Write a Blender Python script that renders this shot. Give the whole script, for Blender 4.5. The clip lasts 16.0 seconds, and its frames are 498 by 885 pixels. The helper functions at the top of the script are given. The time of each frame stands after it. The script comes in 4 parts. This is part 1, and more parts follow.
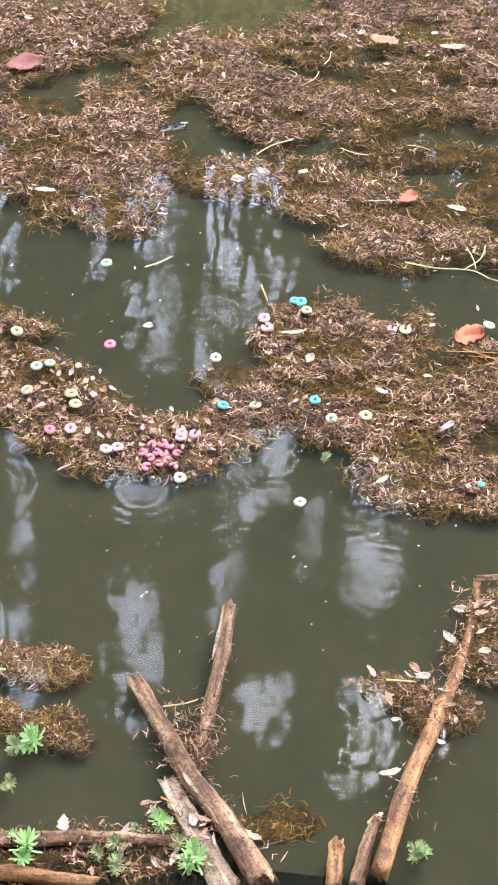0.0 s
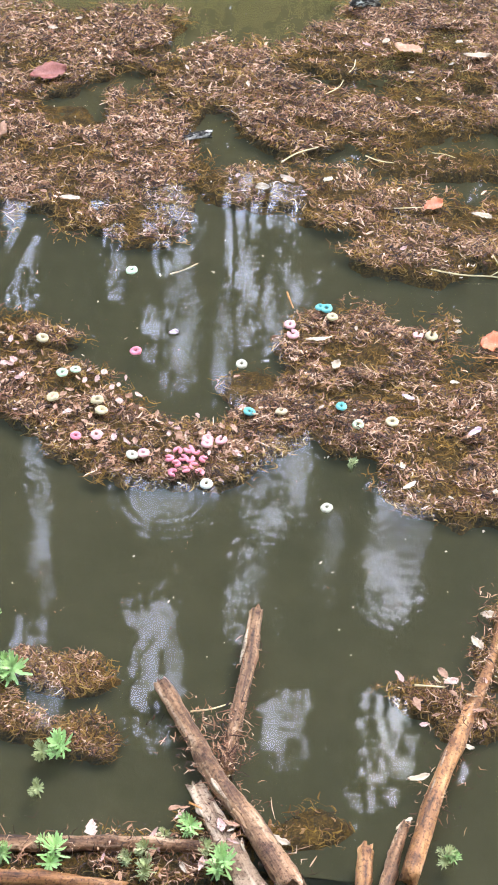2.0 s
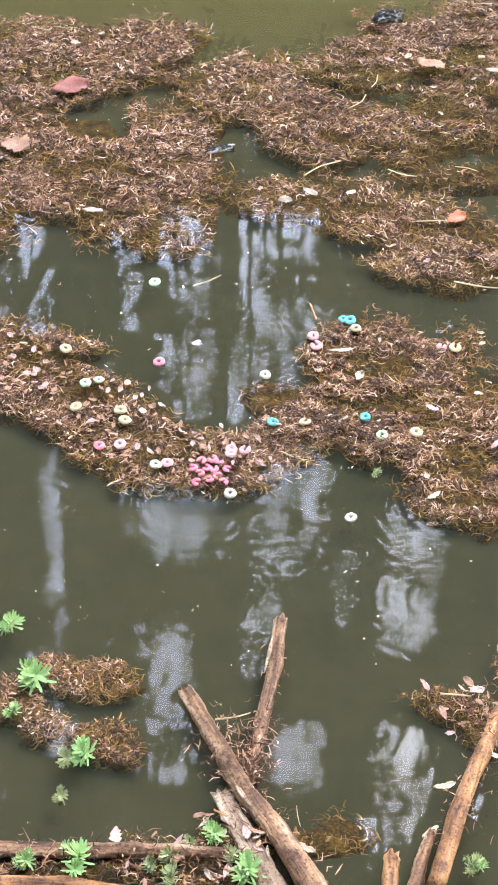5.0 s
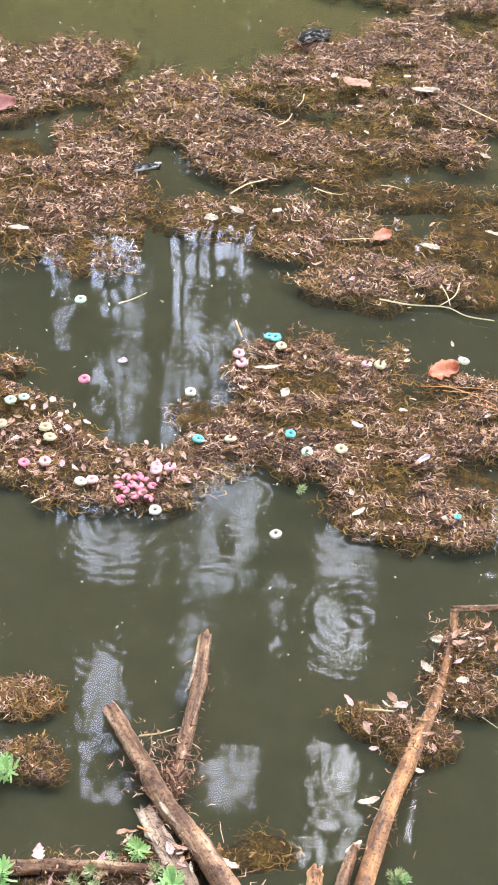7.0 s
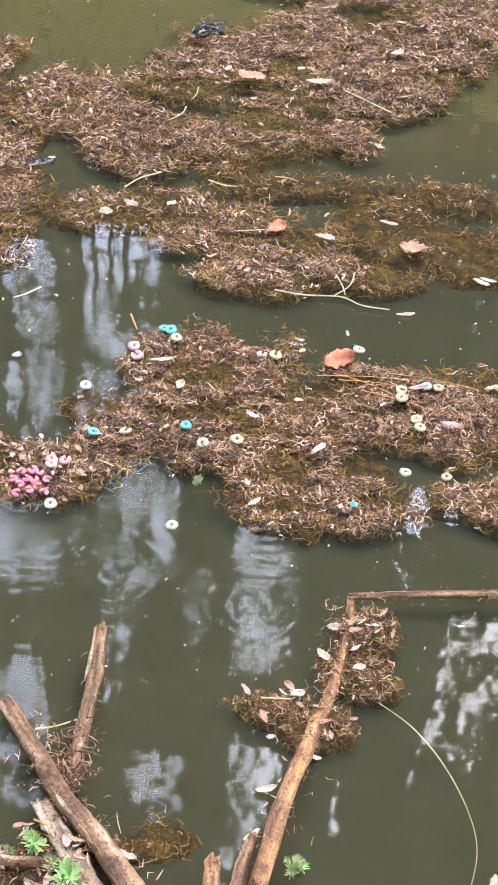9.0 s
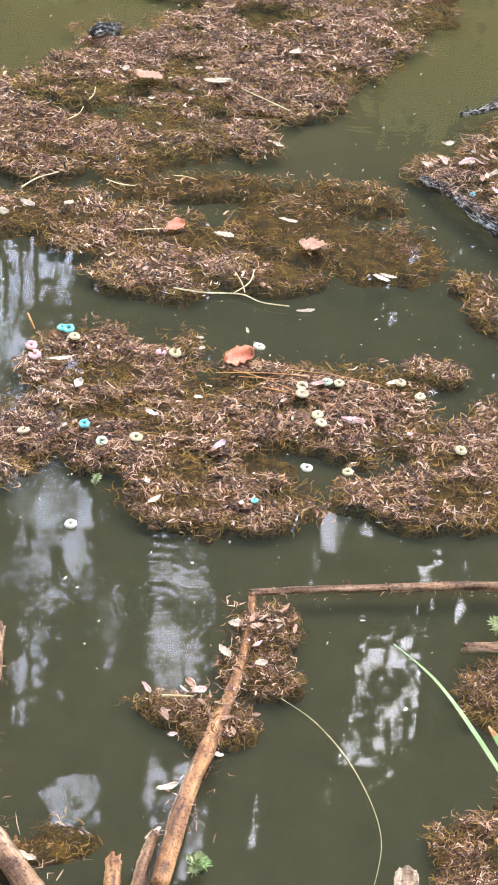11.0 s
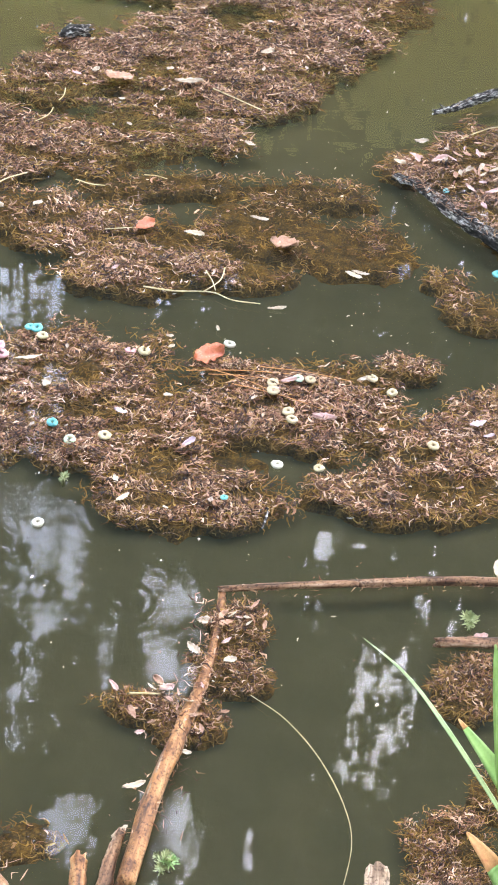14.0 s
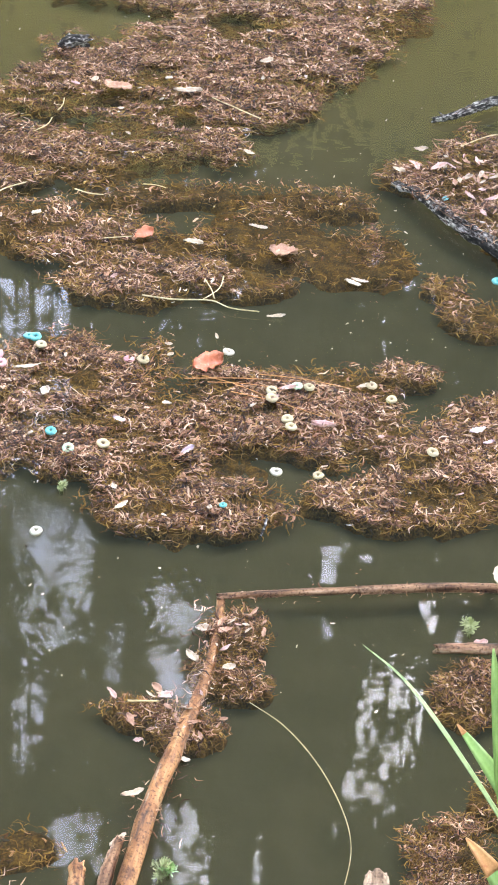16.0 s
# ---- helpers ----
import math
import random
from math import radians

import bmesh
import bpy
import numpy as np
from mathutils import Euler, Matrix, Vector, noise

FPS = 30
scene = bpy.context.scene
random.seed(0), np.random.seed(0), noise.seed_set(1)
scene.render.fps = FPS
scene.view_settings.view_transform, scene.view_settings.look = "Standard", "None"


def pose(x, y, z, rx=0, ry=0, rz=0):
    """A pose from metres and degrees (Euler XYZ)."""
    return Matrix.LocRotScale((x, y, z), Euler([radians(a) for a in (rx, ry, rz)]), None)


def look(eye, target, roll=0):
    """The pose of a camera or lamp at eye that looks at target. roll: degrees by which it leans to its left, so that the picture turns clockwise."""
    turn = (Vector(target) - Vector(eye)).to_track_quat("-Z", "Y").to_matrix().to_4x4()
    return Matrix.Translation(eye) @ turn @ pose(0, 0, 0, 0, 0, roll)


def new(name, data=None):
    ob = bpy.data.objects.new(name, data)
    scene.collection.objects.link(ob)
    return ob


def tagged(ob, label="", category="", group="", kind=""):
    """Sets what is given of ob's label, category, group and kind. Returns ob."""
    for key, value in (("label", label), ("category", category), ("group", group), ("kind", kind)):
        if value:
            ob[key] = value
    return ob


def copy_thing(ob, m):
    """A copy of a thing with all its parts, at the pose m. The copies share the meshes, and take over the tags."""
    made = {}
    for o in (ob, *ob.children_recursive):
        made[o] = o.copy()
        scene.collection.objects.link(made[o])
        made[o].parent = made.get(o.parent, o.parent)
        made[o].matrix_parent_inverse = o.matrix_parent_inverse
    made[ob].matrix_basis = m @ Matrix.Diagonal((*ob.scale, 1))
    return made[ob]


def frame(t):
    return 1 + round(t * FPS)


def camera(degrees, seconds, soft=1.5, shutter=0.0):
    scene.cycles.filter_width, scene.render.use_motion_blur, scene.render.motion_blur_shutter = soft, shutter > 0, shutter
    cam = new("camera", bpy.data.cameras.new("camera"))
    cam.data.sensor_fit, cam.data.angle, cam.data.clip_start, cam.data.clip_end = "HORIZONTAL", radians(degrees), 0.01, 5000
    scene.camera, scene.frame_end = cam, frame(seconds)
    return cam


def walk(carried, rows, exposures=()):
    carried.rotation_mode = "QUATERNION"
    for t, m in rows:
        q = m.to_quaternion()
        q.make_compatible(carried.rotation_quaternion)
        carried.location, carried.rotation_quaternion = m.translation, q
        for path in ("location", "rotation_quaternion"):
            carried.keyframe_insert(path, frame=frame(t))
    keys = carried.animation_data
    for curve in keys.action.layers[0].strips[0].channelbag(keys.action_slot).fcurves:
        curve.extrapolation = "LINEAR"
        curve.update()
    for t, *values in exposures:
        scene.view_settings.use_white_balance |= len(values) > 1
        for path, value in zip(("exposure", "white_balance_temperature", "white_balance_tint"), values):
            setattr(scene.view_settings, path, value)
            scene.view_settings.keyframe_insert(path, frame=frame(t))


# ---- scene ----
cam = camera(12.58, 16.0, 1.9)
# seconds, eye, heading, downward pitch, roll
ROWS = [
    (0, -0.0218, 0.0289, 1.7069, 3.666, 42.417, 2.728),
    (0.5, -0.0244, 0.0279, 1.7032, 3.727, 42.330, 2.638),
    (1, -0.0270, 0.0261, 1.6991, 3.839, 42.234, 2.609),
    (1.5, -0.0295, 0.0242, 1.6945, 4.053, 42.096, 2.462),
    (2, -0.0315, 0.0215, 1.6900, 4.265, 41.903, 2.292),
    (2.5, -0.0337, 0.0195, 1.6851, 4.503, 41.677, 2.143),
    (3, -0.0360, 0.0170, 1.6796, 4.795, 41.474, 1.915),
    (5.5, -0.0418, 0.0053, 1.6640, 4.658, 40.898, 2.154),
    (6, -0.0399, 0.0040, 1.6640, 3.946, 40.719, 2.737),
    (6.5, -0.0363, 0.0033, 1.6631, 3.267, 40.555, 3.184),
    (7, -0.0302, 0.0023, 1.6620, 2.597, 40.393, 3.420),
    (7.5, -0.0215, -0.0003, 1.6621, 1.939, 40.282, 3.611),
    (8, -0.0142, -0.0022, 1.6601, 1.348, 40.213, 3.811),
    (8.5, -0.0080, -0.0027, 1.6554, 0.680, 40.194, 3.972),
    (9, -0.0011, -0.0017, 1.6500, -0.029, 40.173, 4.129),
    (9.5, 0.0021, -0.0027, 1.6431, -0.852, 40.061, 4.453),
    (10, 0.0059, -0.0023, 1.6343, -1.684, 39.877, 4.759),
    (12.5, 0.0424, 0.0050, 1.5872, -3.152, 38.999, 4.946),
    (13, 0.0472, 0.0055, 1.5811, -3.030, 38.941, 4.745),
    (13.5, 0.0507, 0.0045, 1.5768, -2.895, 38.885, 4.576),
    (14, 0.0525, 0.0038, 1.5739, -2.744, 38.835, 4.453),
    (14.5, 0.0536, 0.0037, 1.5715, -2.601, 38.792, 4.282),
    (15, 0.0560, 0.0031, 1.5692, -2.520, 38.696, 4.192),
    (15.5, 0.0594, 0.0026, 1.5665, -2.471, 38.576, 4.105),
    (16, 0.0633, 0.0020, 1.5637, -2.442, 38.441, 3.978),
]


def eye_row(t, x, y, z, heading, down, roll):
    h, d = radians(heading), radians(down)
    ahead = Vector((-math.sin(h) * math.cos(d), math.cos(h) * math.cos(d), -math.sin(d)))
    return t, look((x, y, z), Vector((x, y, z)) + ahead, roll)


walk(cam, [eye_row(*row) for row in ROWS])

# ---- light ----
SUN_UP, SUN_ROUND = 51.0, 32.0
world = bpy.data.worlds.new("sky")
scene.world = world
world.use_nodes = True
sky = world.node_tree.nodes.new("ShaderNodeTexSky")
sky.sky_type = "NISHITA"
sky.sun_disc = False
sky.sun_elevation, sky.sun_rotation = radians(SUN_UP), radians(SUN_ROUND)
sky.air_density, sky.dust_density, sky.ozone_density = 1.0, 1.2, 1.2
world.node_tree.nodes["Background"].inputs["Strength"].default_value = 0.15
cloud = world.node_tree.nodes.new("ShaderNodeHueSaturation")  # a thin overcast takes most of the blue away
cloud.inputs["Saturation"].default_value = 0.75
world.node_tree.links.new(sky.outputs[0], cloud.inputs["Color"])
world.node_tree.links.new(cloud.outputs[0], world.node_tree.nodes["Background"].inputs["Color"])
sun = new("sun", bpy.data.lights.new("sun", "SUN"))
sun.data.energy, sun.data.angle, sun.data.color = 0.12, radians(40), (0.92, 0.95, 1.0)
sun.matrix_world = look((0, 0, 0), (-math.sin(radians(SUN_ROUND)) * math.cos(radians(SUN_UP)),
                                    -math.cos(radians(SUN_ROUND)) * math.cos(radians(SUN_UP)), -math.sin(radians(SUN_UP))))
scene.view_settings.exposure = 4.4


# ---- materials ----
def material(name, rough=0.6, spec=0.4):
    m = bpy.data.materials.new(name)
    m.use_nodes = True
    b = m.node_tree.nodes["Principled BSDF"]
    b.inputs["Roughness"].default_value = rough
    b.inputs["Specular IOR Level"].default_value = spec
    return m, m.node_tree, b


def node(tree, kind, **values):
    n = tree.nodes.new(kind)
    for key, value in values.items():
        n.inputs[key.replace("_", " ")].default_value = value
    return n


def ramp(tree, source, stops, target):
    n = tree.nodes.new("ShaderNodeValToRGB")
    while len(n.color_ramp.elements) < len(stops):
        n.color_ramp.elements.new(0.5)
    for e, (at, colour) in zip(n.color_ramp.elements, stops):
        e.position, e.color = at, (*colour, 1)
    tree.links.new(source, n.inputs[0])
    if target:
        tree.links.new(n.outputs[0], target)
    return n.outputs[0]


def mixed(tree, fac, a, b, how="MIX"):
    n = tree.nodes.new("ShaderNodeMix")
    n.data_type, n.blend_type = "RGBA", how
    for socket, value in ((n.inputs[0], fac), (n.inputs[6], a), (n.inputs[7], b)):
        if isinstance(value, bpy.types.NodeSocket):
            tree.links.new(value, socket)
        else:
            socket.default_value = value if isinstance(value, float) else (*value, 1)
    return n.outputs[2]


def grain(tree, scale, detail=4.0, stretch=None, rough=0.6):
    """Noise in the object's own metres."""
    at = tree.nodes.new("ShaderNodeTexCoord").outputs["Object"]
    if stretch:
        m = tree.nodes.new("ShaderNodeMapping")
        m.inputs["Scale"].default_value = stretch
        tree.links.new(at, m.inputs[0])
        at = m.outputs[0]
    n = node(tree, "ShaderNodeTexNoise", Scale=scale, Detail=detail, Roughness=rough)
    tree.links.new(at, n.inputs["Vector"])
    return n.outputs["Fac"]


def relief(tree, bsdf, height, depth, strength=0.6):
    n = node(tree, "ShaderNodeBump", Strength=strength, Distance=depth)
    tree.links.new(height, n.inputs["Height"])
    tree.links.new(n.outputs[0], bsdf.inputs["Normal"])


def speckled(name, stops, scale, rough=0.6, spec=0.4, depth=0.0005, stretch=None, fine=6.0, by_object=0.0):
    """A surface whose colour runs over stops by coarse and fine noise."""
    m, tree, b = material(name, rough, spec)
    coarse, small = grain(tree, scale, 4.0, stretch), grain(tree, scale * fine, 5.0, stretch)
    mean = node(tree, "ShaderNodeMath")
    mean.operation = "MULTIPLY_ADD"
    tree.links.new(small, mean.inputs[0])
    mean.inputs[1].default_value = 0.5
    half = node(tree, "ShaderNodeMath")
    half.operation = "MULTIPLY"
    tree.links.new(coarse, half.inputs[0])
    half.inputs[1].default_value = 0.5
    tree.links.new(half.outputs[0], mean.inputs[2])
    colour = ramp(tree, mean.outputs[0], stops, None)
    if by_object:
        info = tree.nodes.new("ShaderNodeObjectInfo")
        hsv = tree.nodes.new("ShaderNodeHueSaturation")
        for socket, low, high in (("Value", 1 - by_object, 1 + by_object), ("Hue", 0.5 - by_object * 0.06, 0.5 + by_object * 0.06)):
            r = node(tree, "ShaderNodeMapRange")
            r.inputs[3].default_value, r.inputs[4].default_value = low, high
            tree.links.new(info.outputs["Random"], r.inputs[0])
            tree.links.new(r.outputs[0], hsv.inputs[socket])
        tree.links.new(colour, hsv.inputs["Color"])
        colour = hsv.outputs[0]
    tree.links.new(colour, b.inputs["Base Color"])
    relief(tree, b, small, depth)
    return m


def weed_strands(name, stops, reach):
    """Dead weed: every strand has its own shade; larger stains run over the whole mat, finer noise darkens and lightens
    it in patches.
    """
    m, tree, b = material(name, 0.45, 0.26)
    island = tree.nodes.new("ShaderNodeNewGeometry").outputs["Random Per Island"]
    shade = ramp(tree, island, stops, None)
    stain = ramp(tree, grain(tree, 9.0, 3.0), [(0.35, (0.62, 0.5, 0.38)), (0.52, (1, 0.94, 0.88)), (0.66, (1.0, 0.9, 0.84))], None)
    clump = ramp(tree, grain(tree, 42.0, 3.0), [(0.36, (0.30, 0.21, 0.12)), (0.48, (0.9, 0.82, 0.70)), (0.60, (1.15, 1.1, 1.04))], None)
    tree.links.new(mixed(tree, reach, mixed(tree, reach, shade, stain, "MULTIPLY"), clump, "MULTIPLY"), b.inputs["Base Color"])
    relief(tree, b, grain(tree, 900.0, 2.0), 0.0004)
    return m


BROWN = [(0.0, (0.016, 0.006, 0.002)), (0.28, (0.064, 0.025, 0.010)), (0.5, (0.178, 0.082, 0.039)), (0.70, (0.345, 0.185, 0.105)), (0.86, (0.51, 0.325, 0.215)), (1.0, (0.68, 0.52, 0.385))]
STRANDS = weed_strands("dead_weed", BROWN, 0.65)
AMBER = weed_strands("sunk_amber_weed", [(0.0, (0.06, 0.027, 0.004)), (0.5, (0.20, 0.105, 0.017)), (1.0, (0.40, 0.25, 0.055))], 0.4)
UNDER = speckled("sunk_weed", [(0.36, (0.012, 0.006, 0.001)), (0.48, (0.062, 0.031, 0.004)), (0.62, (0.18, 0.10, 0.014))], 70.0, 0.7, 0.3, 0.003)
BARK_WET = speckled("wet_orange_wood", [(0.36, (0.06, 0.024, 0.009)), (0.45, (0.22, 0.092, 0.030)), (0.55, (0.36, 0.165, 0.058)), (0.66, (0.47, 0.27, 0.12))], 70.0, 0.55, 0.35, 0.004, (0.12, 1, 1), 2.6)
BARK_BROWN = speckled("brown_bark", [(0.38, (0.035, 0.016, 0.008)), (0.46, (0.14, 0.068, 0.032)), (0.56, (0.28, 0.155, 0.08)), (0.68, (0.48, 0.34, 0.23))], 70.0, 0.6, 0.3, 0.004, (0.12, 1, 1), 2.6)
WOOD_DARK = speckled("sodden_black_wood", [(0.40, (0.008, 0.007, 0.006)), (0.50, (0.035, 0.03, 0.026)), (0.55, (0.22, 0.20, 0.18)), (0.63, (0.52, 0.48, 0.43))], 130.0, 0.8, 0.15, 0.005, (0.4, 1, 1), 2.6)
WOOD_PALE = speckled("pale_dry_wood", [(0.36, (0.10, 0.06, 0.035)), (0.47, (0.25, 0.165, 0.105)), (0.57, (0.38, 0.28, 0.19)), (0.68, (0.52, 0.42, 0.32))], 80.0, 0.7, 0.3, 0.004, (0.12, 1, 1), 2.6)


def weathered(m, dark):
    """Blotches and pits over a wood."""
    tree = m.node_tree
    base = tree.nodes["Principled BSDF"].inputs["Base Color"]
    colour = base.links[0].from_socket
    blotch = ramp(tree, grain(tree, 45.0, 4.0), [(0.36, dark), (0.47, (0.9, 0.88, 0.86)), (0.62, (1.12, 1.1, 1.08))], None)
    pit = ramp(tree, grain(tree, 330.0, 3.0), [(0.36, (0.4, 0.36, 0.32)), (0.48, (1, 1, 1))], None)
    tree.links.new(mixed(tree, 1.0, mixed(tree, 1.0, colour, blotch, "MULTIPLY"), pit, "MULTIPLY"), base)


weathered(BARK_WET, (0.45, 0.36, 0.28))
weathered(BARK_BROWN, (0.38, 0.30, 0.25))
weathered(WOOD_PALE, (0.5, 0.42, 0.36))
TWIG = speckled("straw_twig", [(0.3, (0.36, 0.25, 0.10)), (0.6, (0.62, 0.5, 0.26))], 60.0, 0.6, 0.3)
NEEDLE = speckled("orange_needle", [(0.3, (0.38, 0.13, 0.03)), (0.6, (0.6, 0.28, 0.08))], 60.0, 0.5, 0.4)
LEAVES = {
    "orange": speckled("orange_leaf", [(0.3, (0.30, 0.075, 0.025)), (0.55, (0.52, 0.15, 0.06)), (0.72, (0.62, 0.30, 0.17))], 90.0, 0.4, 0.5, 0.0004),
    "tan": speckled("tan_leaf", [(0.3, (0.22, 0.10, 0.055)), (0.5, (0.38, 0.20, 0.12)), (0.7, (0.50, 0.31, 0.20))], 90.0, 0.45, 0.4, 0.0004),
    "red": speckled("dark_red_leaf", [(0.3, (0.17, 0.05, 0.035)), (0.6, (0.34, 0.12, 0.085)), (0.8, (0.44, 0.2, 0.15))], 90.0, 0.45, 0.4, 0.0004),
    "cream": speckled("cream_leaf", [(0.32, (0.30, 0.20, 0.115)), (0.5, (0.46, 0.36, 0.25)), (0.65, (0.58, 0.48, 0.36))], 120.0, 0.5, 0.4, 0.0003, by_object=0.08),
    "pink": speckled("pink_leaf", [(0.32, (0.34, 0.17, 0.125)), (0.5, (0.50, 0.31, 0.26)), (0.65, (0.60, 0.42, 0.36))], 120.0, 0.5, 0.4, 0.0003, by_object=0.08),
    "lilac": speckled("lilac_leaf", [(0.3, (0.42, 0.30, 0.31)), (0.6, (0.56, 0.44, 0.46))], 120.0, 0.5, 0.4, 0.0003),
}


def soaked(name, colour):
    pale = tuple(0.6 * c + 0.4 * 0.5 for c in colour)
    return speckled(name, [(0.3, tuple(0.8 * c for c in colour)), (0.5, colour), (0.72, pale)], 160.0, 0.75, 0.2, 0.0009, by_object=0.06)


RINGS = {
    "cream": soaked("soaked_cream", (0.47, 0.38, 0.22)),
    "white": soaked("soaked_white", (0.48, 0.44, 0.33)),
    "green": soaked("soaked_pale_green", (0.44, 0.54, 0.36)),
    "teal": soaked("soaked_teal", (0.13, 0.41, 0.38)),
    "pink": soaked("soaked_pink", (0.70, 0.20, 0.24)),
    "rose": soaked("soaked_rose", (0.64, 0.33, 0.32)),
}
GREEN = speckled("fresh_green_leaf", [(0.3, (0.20, 0.36, 0.09)), (0.6, (0.42, 0.58, 0.24))], 150.0, 0.45, 0.4, 0.0003, by_object=0.12)
OLIVE = speckled("dull_green_leaf", [(0.3, (0.20, 0.24, 0.09)), (0.6, (0.40, 0.42, 0.20))], 150.0, 0.5, 0.4, 0.0003)
BLADE = speckled("reed_green", [(0.3, (0.16, 0.28, 0.05)), (0.6, (0.31, 0.45, 0.13))], 30.0, 0.4, 0.5, 0.0003, (1, 1, 0.1))
BLADE_TIP = speckled("withered_orange", [(0.3, (0.46, 0.15, 0.05)), (0.6, (0.68, 0.36, 0.13))], 60.0, 0.5, 0.4, 0.0003)
BLADE_PALE = speckled("reed_pale_green", [(0.3, (0.27, 0.36, 0.12)), (0.6, (0.46, 0.54, 0.25))], 40.0, 0.45, 0.4, 0.0003)
SOIL = speckled("bank_soil", [(0.3, (0.035, 0.028, 0.016)), (0.5, (0.075, 0.062, 0.035)), (0.7, (0.12, 0.11, 0.06))], 3.0, 0.9, 0.2, 0.02)
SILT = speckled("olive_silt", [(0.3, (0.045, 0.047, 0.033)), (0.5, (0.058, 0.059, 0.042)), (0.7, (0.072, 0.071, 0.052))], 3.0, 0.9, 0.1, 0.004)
TRUNK = speckled("trunk_bark", [(0.3, (0.03, 0.028, 0.022)), (0.55, (0.075, 0.068, 0.052)), (0.75, (0.14, 0.13, 0.11))], 6.0, 0.85, 0.2, 0.01, (1, 1, 0.25))
# reflection of lit far bushes painted into the silt colour, paler farther out
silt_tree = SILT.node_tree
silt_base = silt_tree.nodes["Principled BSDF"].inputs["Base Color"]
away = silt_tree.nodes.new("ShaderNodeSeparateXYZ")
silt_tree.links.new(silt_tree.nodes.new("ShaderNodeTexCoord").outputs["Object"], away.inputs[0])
far_light = node(silt_tree, "ShaderNodeMapRange")
far_light.interpolation_type = "SMOOTHSTEP"
far_light.inputs[1].default_value, far_light.inputs[2].default_value = 2.3, 3.1
silt_tree.links.new(away.outputs["Y"], far_light.inputs[0])
silt_tree.links.new(mixed(silt_tree, far_light.outputs[0], silt_base.links[0].from_socket, (0.132, 0.118, 0.058)), silt_base)
FOLIAGE = speckled("tree_leaves", [(0.3, (0.022, 0.035, 0.012)), (0.5, (0.045, 0.065, 0.02)), (0.7, (0.085, 0.11, 0.035))], 1.5, 0.6, 0.3, 0.002)
FOLIAGE_LIGHT = speckled("bush_leaves", [(0.3, (0.40, 0.42, 0.11)), (0.5, (0.56, 0.58, 0.19)), (0.7, (0.66, 0.68, 0.28))], 1.5, 0.6, 0.3, 0.002)

# thin leaves let light through
bush_tree = FOLIAGE_LIGHT.node_tree
thin = bush_tree.nodes.new("ShaderNodeBsdfTranslucent")
thin.inputs["Color"].default_value = (0.72, 0.72, 0.24, 1)
blend = bush_tree.nodes.new("ShaderNodeMixShader")
blend.inputs[0].default_value = 0.62
bush_tree.links.new(bush_tree.nodes["Principled BSDF"].outputs[0], blend.inputs[1])
bush_tree.links.new(thin.outputs[0], blend.inputs[2])
bush_tree.links.new(blend.outputs[0], bush_tree.nodes["Material Output"].inputs["Surface"])


